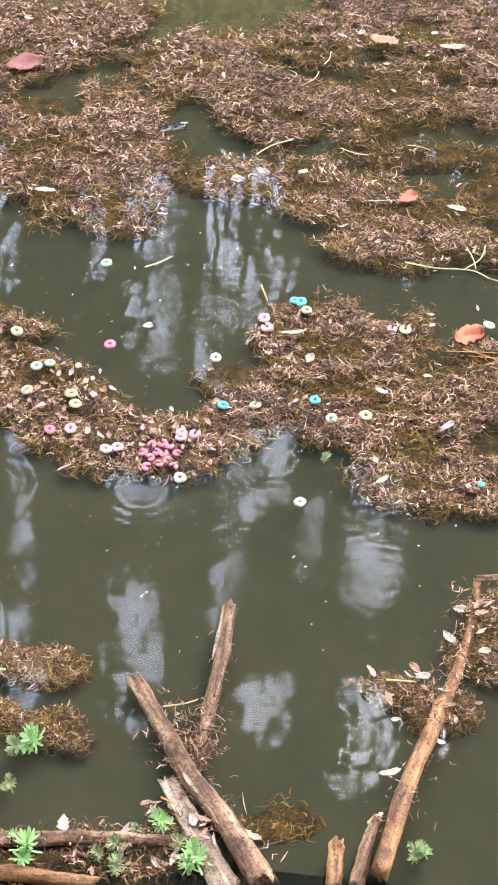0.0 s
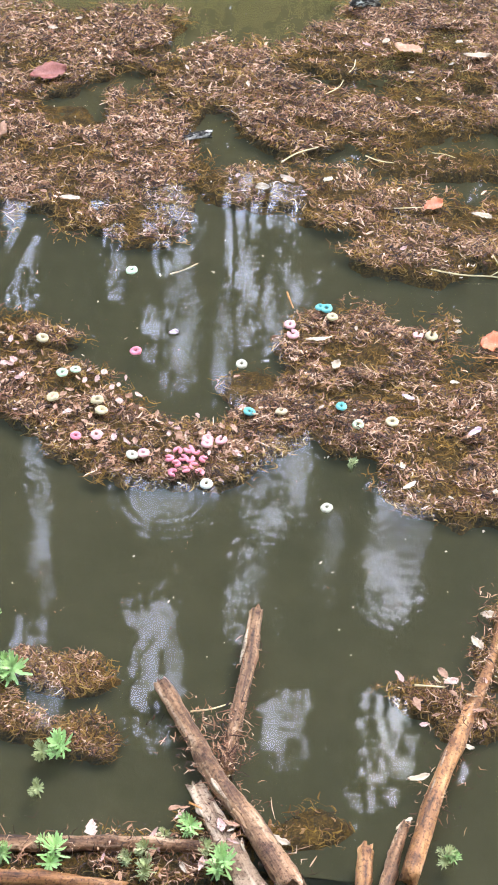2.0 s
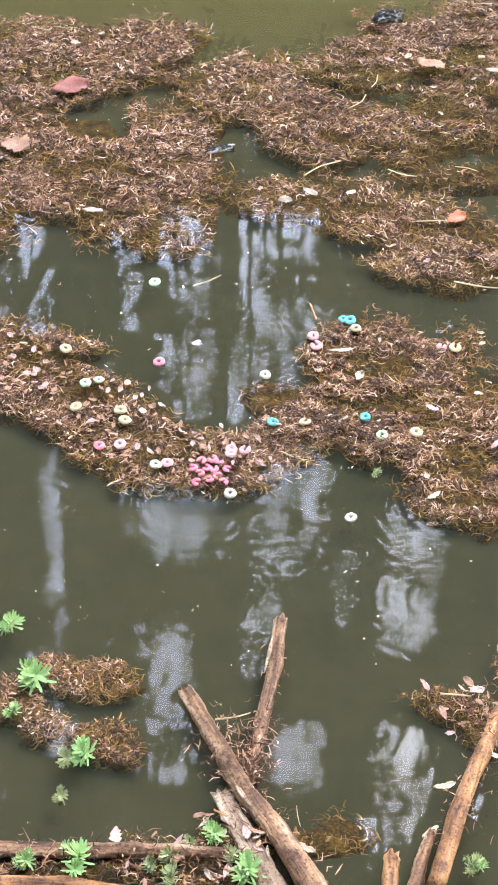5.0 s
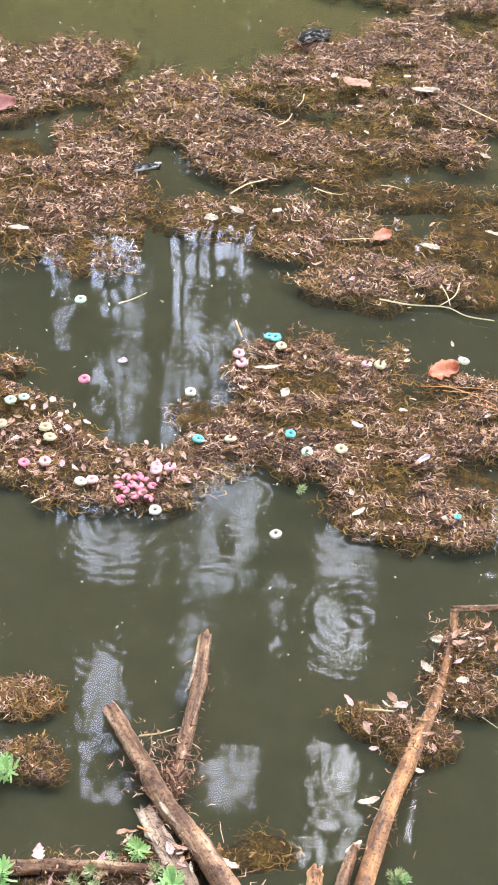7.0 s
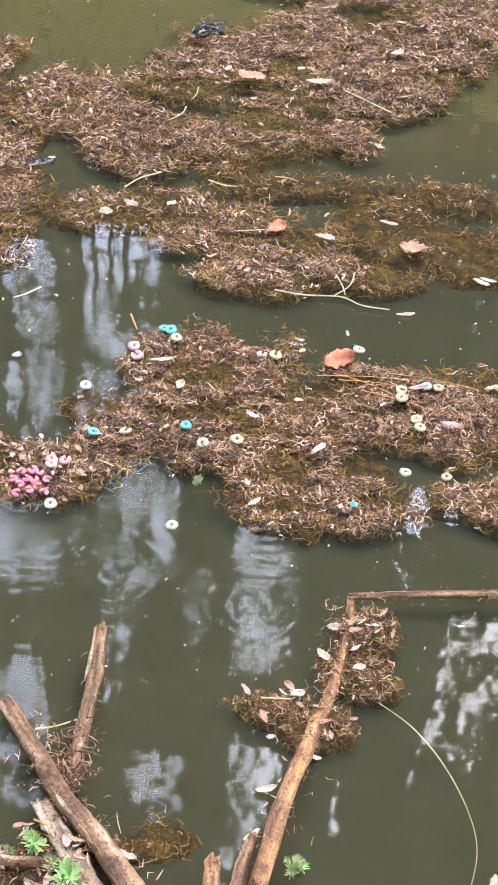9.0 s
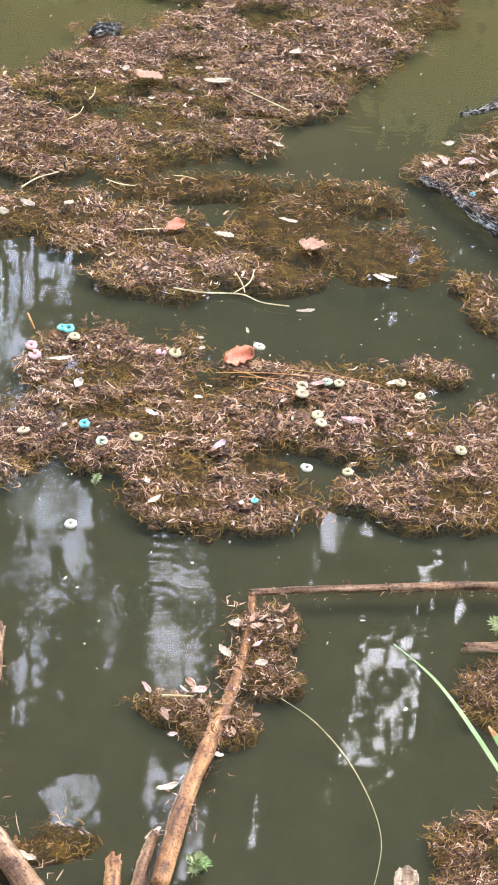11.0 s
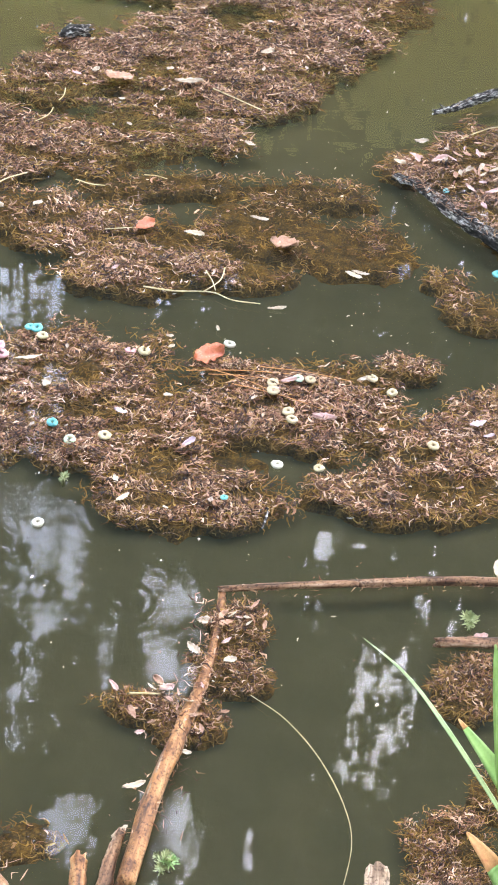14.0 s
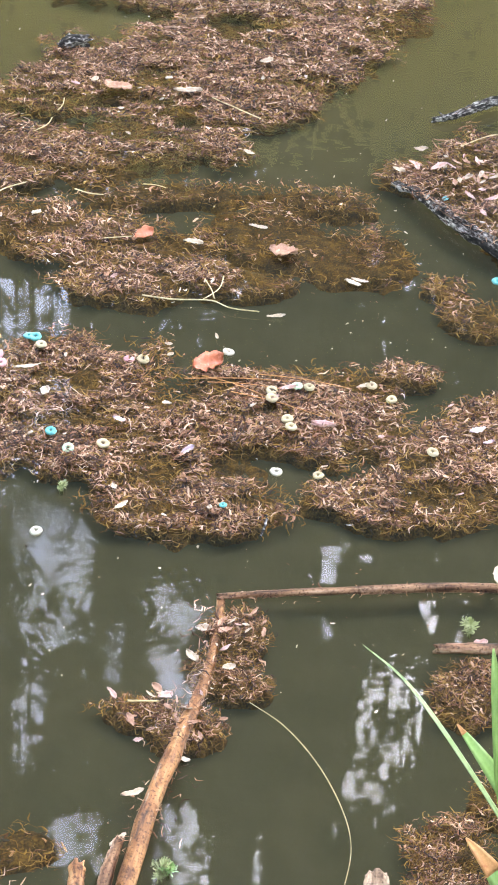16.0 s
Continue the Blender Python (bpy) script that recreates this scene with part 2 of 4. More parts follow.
def water_material():
    """Turbid water: part of the light is scattered back at once, part goes through; the surface mirrors by its Fresnel gloss."""
    m = bpy.data.materials.new("pond_water")
    m.use_nodes = True
    tree = m.node_tree
    tree.nodes.clear()
    out = tree.nodes.new("ShaderNodeOutputMaterial")
    murk = tree.nodes.new("ShaderNodeBsdfDiffuse")
    ramp(tree, grain(tree, 2.2, 3.0), [(0.3, (0.042, 0.046, 0.033)), (0.7, (0.052, 0.055, 0.040))], murk.inputs["Color"])
    clear = tree.nodes.new("ShaderNodeBsdfTransparent")
    clear.inputs["Color"].default_value = (0.93, 0.88, 0.70, 1)
    body = tree.nodes.new("ShaderNodeMixShader")
    body.inputs[0].default_value = 0.19
    tree.links.new(clear.outputs[0], body.inputs[1])
    tree.links.new(murk.outputs[0], body.inputs[2])
    gloss = tree.nodes.new("ShaderNodeBsdfGlossy")
    gloss.inputs["Roughness"].default_value = 0.008
    fres = node(tree, "ShaderNodeFresnel", IOR=1.34)
    top = tree.nodes.new("ShaderNodeMixShader")
    for a, b in ((fres.outputs[0], top.inputs[0]), (body.outputs[0], top.inputs[1]), (gloss.outputs[0], top.inputs[2]), (top.outputs[0], out.inputs[0])):
        tree.links.new(a, b)
    # ripples: rings that spread from a few places, and a slow swell all over
    at = tree.nodes.new("ShaderNodeTexCoord").outputs["Object"]
    total = None
    for x, y, reach, wave, high in RIPPLES:
        gap = tree.nodes.new("ShaderNodeVectorMath")
        gap.operation = "DISTANCE"
        tree.links.new(at, gap.inputs[0])
        gap.inputs[1].default_value = (x, y, 0)
        far = gap.outputs["Value"]
        turn = node(tree, "ShaderNodeMath")
        turn.operation = "MULTIPLY"
        tree.links.new(far, turn.inputs[0])
        turn.inputs[1].default_value = 2 * math.pi / wave
        sine = node(tree, "ShaderNodeMath")
        sine.operation = "SINE"
        tree.links.new(turn.outputs[0], sine.inputs[0])
        fade = node(tree, "ShaderNodeMapRange")
        fade.interpolation_type = "SMOOTHSTEP"
        tree.links.new(far, fade.inputs[0])
        fade.inputs[1].default_value, fade.inputs[2].default_value = 0.0, reach
        fade.inputs[3].default_value, fade.inputs[4].default_value = 0.05 * high, 0.0
        both = node(tree, "ShaderNodeMath")
        both.operation = "MULTIPLY"
        tree.links.new(sine.outputs[0], both.inputs[0])
        tree.links.new(fade.outputs[0], both.inputs[1])
        if total is None:
            total = both.outputs[0]
        else:
            plus = node(tree, "ShaderNodeMath")
            tree.links.new(total, plus.inputs[0])
            tree.links.new(both.outputs[0], plus.inputs[1])
            total = plus.outputs[0]
    for scale, share, wide in ((11.0, 0.12, 0.75), (34.0, 0.04, 0.5), (85.0, 0.017, 0.35)):
        plus = node(tree, "ShaderNodeMath")
        plus.operation = "MULTIPLY_ADD"
        tree.links.new(grain(tree, scale, 0.0, (wide, 1.2, 1)), plus.inputs[0])
        plus.inputs[1].default_value = share
        tree.links.new(total, plus.inputs[2])
        total = plus.outputs[0]
    bump = node(tree, "ShaderNodeBump", Strength=1.0, Distance=0.0009)
    tree.links.new(total, bump.inputs["Height"])
    tree.links.new(bump.outputs[0], gloss.inputs["Normal"])
    tree.links.new(bump.outputs[0], murk.inputs["Normal"])
    tree.links.new(bump.outputs[0], fres.inputs["Normal"])
    return m


# centre, reach, wave length, height of each set of rings
RIPPLES = [(-0.413, 1.791, 0.16, 0.016, 0.26), (-0.250, 1.800, 0.15, 0.013, 0.26), (-0.133, 1.721, 0.13, 0.014, 0.22), (0.069, 2.260, 0.14, 0.02, 0.16),
           (-0.110, 1.868, 0.12, 0.012, 0.18), (0.020, 1.690, 0.16, 0.015, 0.24), (0.022, 1.832, 0.30, 0.015, 0.15), (-0.210, 2.10, 0.2, 0.012, 0.12), (-0.210, 1.650, 0.16, 0.017, 0.18)]
WATER = water_material()


# ---- builders ----
def part(name, bm, mat, parent, label=""):
    me = bpy.data.meshes.new(name)
    bm.to_mesh(me)
    bm.free()
    for p in me.polygons:
        p.use_smooth = True
    me.materials.append(mat)
    ob = new(name, me)
    ob.parent = parent
    return tagged(ob, label) if label else ob


def fast_mesh(name, verts, faces, mats, which=None, smooth=True):
    """A mesh from numpy arrays of places and quads."""
    me = bpy.data.meshes.new(name)
    me.vertices.add(len(verts))
    me.vertices.foreach_set("co", np.asarray(verts, np.float32).ravel())
    me.loops.add(faces.size)
    me.loops.foreach_set("vertex_index", faces.astype(np.int32).ravel())
    me.polygons.add(len(faces))
    me.polygons.foreach_set("loop_start", np.arange(0, faces.size, faces.shape[1], dtype=np.int32))
    if which is not None:
        me.polygons.foreach_set("material_index", which.astype(np.int32))
    me.polygons.foreach_set("use_smooth", np.full(len(faces), smooth))
    for m in mats:
        me.materials.append(m)
    me.update(calc_edges=True)
    me.validate()
    return me


GRIDS = {}


def waves(x, y, scale, seed, octaves=3):
    """Smooth noise about 0, within about 1."""
    total, size = np.zeros_like(x), 1.0
    for k in range(octaves):
        if seed + 31 * k not in GRIDS:
            r = np.random.RandomState(seed + 31 * k)
            GRIDS[seed + 31 * k] = r.uniform(-1, 1, (64, 64)), r.uniform(0, 64), r.uniform(0, 64)
        grid, du, dv = GRIDS[seed + 31 * k]
        u, v = x / scale * 2**k + du, y / scale * 2**k + dv
        i, j = np.floor(u).astype(int), np.floor(v).astype(int)
        fu, fv = u - i, v - j
        fu, fv = fu * fu * (3 - 2 * fu), fv * fv * (3 - 2 * fv)
        g = lambda a, b: grid[(i + a) % 64, (j + b) % 64]
        total += size * ((g(0, 0) * (1 - fu) + g(1, 0) * fu) * (1 - fv) + (g(0, 1) * (1 - fu) + g(1, 1) * fu) * fv)
        size *= 0.55
    return total


def cover(x, y, blobs, holes, seed, rag=0.55):
    """How thickly a mat lies at a place: over 0 inside its ragged outline, up to about 1."""
    d = np.full(x.shape, -1.0)
    for cx, cy, rx, ry, turn in blobs:
        c, s = math.cos(radians(turn)), math.sin(radians(turn))
        u, v = ((x - cx) * c + (y - cy) * s) / rx, (-(x - cx) * s + (y - cy) * c) / ry
        d = np.maximum(d, np.minimum(1.4 - 1.25 * np.hypot(u, v), 0.75))
    for cx, cy, rx, ry, turn in holes:
        c, s = math.cos(radians(turn)), math.sin(radians(turn))
        u, v = ((x - cx) * c + (y - cy) * s) / rx, (-(x - cx) * s + (y - cy) * c) / ry
        d = np.minimum(d, 1.6 * np.hypot(u, v) - 1.5)
    return d + rag * waves(x, y, 0.07, seed, 4) * 0.6 + 0.12 * waves(x, y, 0.012, seed + 7, 2)


def strand_arrays(at, turn, length, width, curl, lift, r, stations=3, writhe=0.0):
    """Thin curved strands with a raised spine: three points at each station."""
    n, m = len(at), stations
    s = np.linspace(-0.5, 0.5, m)[None, :]
    bend = curl[:, None] * (s**2 - 0.1) + writhe * np.sin(2 * math.pi * r.uniform(0.5, 1.3, n)[:, None] * s + r.uniform(0, 6.3, n)[:, None]) * r.uniform(0, 1, n)[:, None]
    along_it, across = s * length[:, None], bend * length[:, None]
    c, k = np.cos(turn)[:, None], np.sin(turn)[:, None]
    x, y = at[:, :1] + along_it * c - across * k, at[:, 1:2] + along_it * k + across * c
    z = at[:, 2:] + lift[:, None] * s + r.uniform(-1, 1, (n, m)) * 0.0011
    w = width[:, None] * (1.0 - 1.9 * np.abs(s) ** 1.6)
    v = np.empty((n, m, 3, 3))
    for i, side in enumerate((-1, 0, 1)):
        v[:, :, i, 0], v[:, :, i, 1] = x - side * w * k, y + side * w * c
        v[:, :, i, 2] = z + (0.0 if side else 1.0) * w * 0.8
    quads = np.array([[3 * a + b, 3 * a + b + 3, 3 * a + b + 4, 3 * a + b + 1] for a in range(m - 1) for b in range(2)])
    f = (quads[None] + 3 * m * np.arange(n)[:, None, None]).reshape(-1, 4)
    return v.reshape(-1, 3), f


MAT_FORMS = []


def weed_mat(label, blobs, holes, seed, dense=1.0, high=0.014, dip=0.0, size=1.0, rag=0.55, gaps=0.43):
    """A floating mat of dead weed: a sunk felt, sunk amber strands, and thousands of curled strands in pads at the surface, with sunk gaps between them."""
    MAT_FORMS.append((blobs, holes, seed))
    r = np.random.RandomState(seed)
    b = np.array(blobs)
    reach = b[:, 2:4].max(1) * 1.6 + 0.03
    x0, x1, y0, y1 = (b[:, 0] - reach).min(), (b[:, 0] + reach).max(), (b[:, 1] - reach).min(), (b[:, 1] + reach).max()
    step = 0.006
    gx, gy = np.meshgrid(np.arange(x0, x1, step), np.arange(y0, y1, step), indexing="ij")
    d, bare = cover(gx, gy, blobs, [], seed, rag), cover(gx, gy, blobs, holes, seed, rag)
    slope = np.clip((d + 0.14) / 0.8, 0, 1)
    gz = -0.025 - 0.3 * dip + 0.019 * slope * slope * (3 - 2 * slope) + 0.004 * waves(gx, gy, 0.022, seed + 3, 3) - 0.009 * np.clip(2.5 * (d - bare), 0, 1)
    index = np.arange(gx.size).reshape(gx.shape)
    cell = np.stack([index[:-1, :-1], index[1:, :-1], index[1:, 1:], index[:-1, 1:]], -1).reshape(-1, 4)
    cell = cell[d.ravel()[cell].max(1) > -0.1]
    used, cell = np.unique(cell, return_inverse=True)
    felt, cell = np.stack([gx, gy, gz], -1).reshape(-1, 3)[used], cell.reshape(-1, 4)

    def pads(px, py):
        """Over 0 on the pads that reach the surface, under 0 in the sunk gaps; the pads lie in drifts along x."""
        return gaps - 0.12 + 0.55 * waves(0.6 * px, 1.3 * py, 0.075, seed + 11, 2) + 0.75 * waves(0.6 * px, 1.3 * py, 0.027, seed + 12, 3)

    def scatter(per_area, low, gain, everywhere=0.04):
        tries = int((x1 - x0) * (y1 - y0) * per_area)
        px, py = r.uniform(x0, x1, tries), r.uniform(y0, y1, tries)
        pd = cover(px, py, blobs, holes, seed, rag)
        keep = r.uniform(0, 1, tries) < np.clip((pd - low) * gain, 0, 1) * np.clip(0.25 + 1.6 * pads(px, py), everywhere, 1)
        return px[keep], py[keep], pd[keep]

    def level(px, py, pd, top):
        """Pads stand a few millimetres out of the water, their rims and the gaps lie in it."""
        n = len(px)
        up = np.clip(pads(px, py), -0.4, 0.7) * np.clip(pd * 3, 0.3, 1)
        return np.maximum(0.0004 - 0.003 * (r.uniform(0, 1, n) < 0.25), -0.0012 + 0.5 * top * up * r.uniform(0.2, 1.3, n) + 0.004 * waves(px, py, 0.02, seed + 5, 2)) - dip * 0.6

    px, py, pd = scatter(135000 * dense / size**1.6, -0.06, 2.4)
    n = len(px)
    pz = level(px, py, pd, high)
    length = size * r.lognormal(math.log(0.0092), 0.5, n).clip(0.003, 0.032)
    width = size * r.lognormal(math.log(0.00054), 0.4, n).clip(0.0003, 0.0015)
    turn = r.normal(0, 0.95, n) + 0.8 * waves(px, py, 0.06, seed + 17, 2)
    v, f = strand_arrays(np.stack([px, py, pz], 1), turn, length, width, r.normal(0, 1.3, n), r.normal(0, 0.0022, n), r, 5, 0.16)
    golden = np.repeat(r.uniform(0, 1, n) < 0.2 + 0.4 * (pz < 0.0008), 8)
    # broader flakes: leaf whorls and torn scraps, lying on top
    px, py, pd = scatter(40000 * dense / size**1.6, -0.03, 2.4, 0.02)
    n = len(px)
    pz = level(px, py, pd, high * 1.2) + 0.0006
    turn = r.normal(0, 0.9, n) + 0.8 * waves(px, py, 0.06, seed + 17, 2)
    v3, f3 = strand_arrays(np.stack([px, py, pz], 1), turn, size * r.lognormal(math.log(0.0062), 0.4, n).clip(0.003, 0.016), size * r.lognormal(math.log(0.00105), 0.35, n).clip(0.0005, 0.0022), r.normal(0, 0.9, n), r.normal(0, 0.003, n), r, 4, 0.08)
    v, f = np.concatenate([v, v3]), np.concatenate([f, f3 + len(v)])
    px, py, pd = scatter((95000 if dip < 0.002 else 26000 if dip < 0.01 else 9000) / size**1.6, -0.1, 2.0, 0.6)
    n = len(px)
    sunk = np.stack([px, py, -0.0008 - dip - 0.010 * r.uniform(0, 1, n) ** 1.3], 1)
    v2, f2 = strand_arrays(sunk, r.uniform(0, 6.3, n), size * r.uniform(0.006, 0.02, n), size * r.uniform(0.0004, 0.0012, n), r.normal(0, 1.2, n), r.normal(0, 0.001, n), r, 4, 0.14)
    faces = np.concatenate([cell, f + len(felt), f2 + len(felt) + len(v)])
    which = np.concatenate([np.ones(len(cell)), 2 * golden, np.zeros(len(f) - len(golden)), np.full(len(f2), 2)])
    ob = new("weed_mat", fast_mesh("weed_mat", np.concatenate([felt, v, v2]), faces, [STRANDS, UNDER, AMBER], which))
    return tagged(ob, label, "weed mat", "floating weed mats", "stuff")


def tube_mesh(bm, points, radii, sides=10, seed=0, rough=0.08, flat=1.0):
    """A bent, knobbly rod through points, closed at both ends."""
    r = random.Random(seed)
    rings = []
    for i, p in enumerate(points):
        p = Vector(p)
        ahead = (Vector(points[min(i + 1, len(points) - 1)]) - Vector(points[max(i - 1, 0)])).normalized()
        side = ahead.cross(Vector((0, 0, 1)))
        side = side.normalized() if side.length > 1e-4 else Vector((1, 0, 0))
        up = side.cross(ahead)
        ring = []
        for k in range(sides):
            a = 2 * math.pi * k / sides
            q = radii[i] * (1 + r.uniform(-rough, rough) + rough * math.sin(2 * a + seed))
            ring.append(bm.verts.new(p + side * math.cos(a) * q + up * math.sin(a) * q * flat))
        rings.append(ring)
    for a, b in zip(rings, rings[1:]):
        for k in range(sides):
            bm.faces.new((a[k], a[(k + 1) % sides], b[(k + 1) % sides], b[k]))
    bm.faces.new(rings[0][::-1])
    bm.faces.new(rings[-1])
    return rings


def along(points, n, wobble=0.0, seed=0):
    """n places spread along a polyline, softened and a little uneven."""
    pts = [Vector(p) for p in points]
    r = random.Random(seed)
    out = []
    for i in range(n):
        s = i / (n - 1) * (len(pts) - 1)
        k = min(int(s), len(pts) - 2)
        f = s - k
        p0, p1, p2, p3 = pts[max(k - 1, 0)], pts[k], pts[k + 1], pts[min(k + 2, len(pts) - 1)]
        q = 0.5 * (2 * p1 + (p2 - p0) * f + (2 * p0 - 5 * p1 + 4 * p2 - p3) * f * f + (3 * p1 - p0 - 3 * p2 + p3) * f**3)
        out.append(q + Vector((r.uniform(-1, 1), r.uniform(-1, 1), r.uniform(-0.5, 0.5))) * wobble)
    return out


def shaft_mesh(bm, points, radii, seed, flat=0.9, rough=0.1, sides=18):
    """A weathered shaft: ridges of fibre run along it, knots swell it, its ends are torn."""
    r = random.Random(seed)
    ridge = [r.uniform(-1, 1) for _ in range(sides)]
    knots = [(r.uniform(0.05, 0.95), r.uniform(0, 6.28), r.uniform(0.1, 0.3)) for _ in range(5)]
    rings, n = [], len(points)
    for i, p in enumerate(points):
        p = Vector(p)
        ahead = (Vector(points[min(i + 1, n - 1)]) - Vector(points[max(i - 1, 0)])).normalized()
        side = ahead.cross(Vector((0, 0, 1))).normalized()
        up = side.cross(ahead)
        ridge = [0.85 * q + 0.5 * r.uniform(-1, 1) for q in ridge]
        ring = []
        for k in range(sides):
            a = 2 * math.pi * k / sides
            q = 1 + rough * 0.9 * ridge[k] + 0.06 * math.sin(2 * a + i * 0.15 + seed)
            for at, turn, swell in knots:
                q += swell * math.exp(-((i / n - at) / 0.035) ** 2) * max(0, math.cos(a - turn))
            end = r.uniform(-1, 1) * min(0.9, 8 * rough) * radii[i] if i in (0, n - 1) else r.uniform(-0.1, 0.1) * radii[i]
            ring.append(bm.verts.new(p + ahead * end + side * math.cos(a) * q * radii[i] + up * math.sin(a) * q * radii[i] * flat))
        rings.append(ring)
    for a, b in zip(rings, rings[1:]):
        for k in range(sides):
            bm.faces.new((a[k], a[(k + 1) % sides], b[(k + 1) % sides], b[k]))
    for ring, turn in ((rings[0], -1), (rings[-1], 1)):
        mid = bm.verts.new(sum((v.co for v in ring), Vector()) / sides)
        for k in range(sides):
            bm.faces.new((ring[k], ring[(k + 1) % sides], mid)[::turn])


def stick(name, label, points, r0, r1, mat, seed, category="stick", stubs=(), flat=0.9, rough=0.1, split=0):
    """A dead stick: a fibrous shaft, broken stubs, and splinters or bark flakes along it."""
    base, end = Vector(points[0]), Vector(points[-1])
    thing = tagged(new(name), label, category)
    turn = math.atan2(end.y - base.y, end.x - base.x)
    thing.matrix_world = pose(*base, 0, 0, math.degrees(turn))
    back = thing.matrix_world.inverted()
    length = (end - base).length
    n = max(10, min(44, int(length / (0.4 * max(r0, r1)))))
    pts = along([back @ Vector(p) for p in points], n, max(r0, r1) * 0.05, seed)
    bm = bmesh.new()
    shaft_mesh(bm, pts, [r0 + (r1 - r0) * i / (n - 1) for i in range(n)], seed, flat, rough, 18 if max(r0, r1) > 0.004 else 8)
    part("shaft", bm, mat, thing)
    r = random.Random(seed + 5)
    for at, long_, way in stubs:
        p = pts[int(at * (n - 1))]
        bm = bmesh.new()
        q = p + Vector((math.cos(radians(way)), math.sin(radians(way)), 0.35)) * long_
        tube_mesh(bm, along([p, (p + q) / 2 + Vector((0, 0, long_ * 0.1)), q], 5, long_ * 0.03, seed), [r0 * w for w in (0.3, 0.28, 0.25, 0.2, 0.12)], 7, seed)
        part("stub", bm, mat, thing)
    for k in range(split):
        i = r.randrange(1, max(2, n - 9))
        p, q = pts[i], pts[min(i + r.randrange(5, 9), n - 1)]
        rad = r0 + (r1 - r0) * i / (n - 1)
        off = Vector((r.uniform(-0.2, 0.2) * rad, r.uniform(-0.9, 0.9) * rad, rad * flat * r.uniform(0.6, 0.95)))
        bm = bmesh.new()
        tube_mesh(bm, along([p + off, (p + q) / 2 + off * 1.12, q + off * r.uniform(1.0, 1.5)], 6, rad * 0.06, seed + k), [rad * w for w in (0.06, 0.18, 0.22, 0.2, 0.14, 0.03)], 6, seed + k, 0.25, 0.5)
        part("splinter", bm, mat if k % 3 else WOOD_PALE, thing)
    return thing


def leaf_mesh(name, length, width, mat, seed, blunt=0.6, cup=0.12, curl=0.1, thick=0.0005):
    """A fallen leaf: a thin cupped shell with a sunken midrib and an uneven rim."""
    r = random.Random(seed)
    bm = bmesh.new()
    nu, nv = 12, 6
    wob = [1 + r.uniform(-0.3, 0.14) for _ in range(nu + 1)]
    rim = [[1 + r.uniform(-0.22, 0.12) for _ in range(2)] for _ in range(nu + 1)]
    warp = [[r.uniform(-1, 1) for _ in range(nv + 1)] for _ in range(nu + 1)]
    layers = []
    for lift in (thick, 0.0):
        grid = []
        for i in range(nu + 1):
            s = i / nu
            half = width / 2 * max(0.03, math.sin(math.pi * s) ** blunt * (0.85 + 0.3 * (s - 0.5))) * wob[i]
            row = []
            for j in range(nv + 1):
                q = 2 * j / nv - 1
                z = cup * width * q * q + curl * length * (s - 0.5) ** 2 - 0.03 * width * math.exp(-(q * 4) ** 2) + 0.05 * width * warp[i][j] + 0.1 * width * math.sin(2.2 * s * q + seed) + lift
                row.append(bm.verts.new(((s - 0.5) * length, q * half * rim[i][q > 0] + 0.06 * length * math.sin(s * 3 + seed), z)))
            grid.append(row)
        layers.append(grid)
    top, low = layers
    for i in range(nu):
        for j in range(nv):
            bm.faces.new((top[i][j], top[i + 1][j], top[i + 1][j + 1], top[i][j + 1]))
            bm.faces.new((low[i][j], low[i][j + 1], low[i + 1][j + 1], low[i + 1][j]))
    for i in range(nu):
        bm.faces.new((top[i][0], low[i][0], low[i + 1][0], top[i + 1][0]))
        bm.faces.new((top[i][nv], top[i + 1][nv], low[i + 1][nv], low[i][nv]))
    for j in range(nv):
        bm.faces.new((top[0][j], top[0][j + 1], low[0][j + 1], low[0][j]))
        bm.faces.new((top[nu][j], low[nu][j], low[nu][j + 1], top[nu][j + 1]))
    me = bpy.data.meshes.new(name)
    bm.to_mesh(me)
    bm.free()
    for p in me.polygons:
        p.use_smooth = True
    me.materials.append(mat)
    return me


def ring_mesh(mat, seed, outer=0.0078, gap=0.0):
    """A swollen cereal ring, lumpy, some of them split open."""
    r = random.Random(seed)
    bm = bmesh.new()
    major, minor = outer * 0.60, outer * 0.40
    n, m = 22, 10
    rows = []
    count = n if gap == 0 else n + 1
    lump = [r.uniform(-0.2, 0.14) for _ in range(n + 1)]
    for i in range(count):
        a = gap / 2 + (2 * math.pi - gap) * i / n
        big = major * (1 + 0.04 * math.sin(2 * a + seed) + 0.03 * math.sin(3 * a + 2 * seed))
        small = minor * (1 + lump[i % n] * 0.8)
        row = []
        for k in range(m):
            b = 2 * math.pi * k / m
            rad = big + small * math.cos(b)
            row.append(bm.verts.new((rad * math.cos(a), rad * math.sin(a), small * 0.72 * math.sin(b) * (1 + r.uniform(-0.08, 0.08)))))
        rows.append(row)
    for i in range(count if gap == 0 else count - 1):
        a, b = rows[i], rows[(i + 1) % count]
        for k in range(m):
            bm.faces.new((a[k], b[k], b[(k + 1) % m], a[(k + 1) % m]))
    if gap:
        bm.faces.new(rows[0])
        bm.faces.new(rows[-1][::-1])
    me = bpy.data.meshes.new("cereal_ring")
    bm.to_mesh(me)
    bm.free()
    for p in me.polygons:
        p.use_smooth = True
    me.materials.append(mat)
    return me


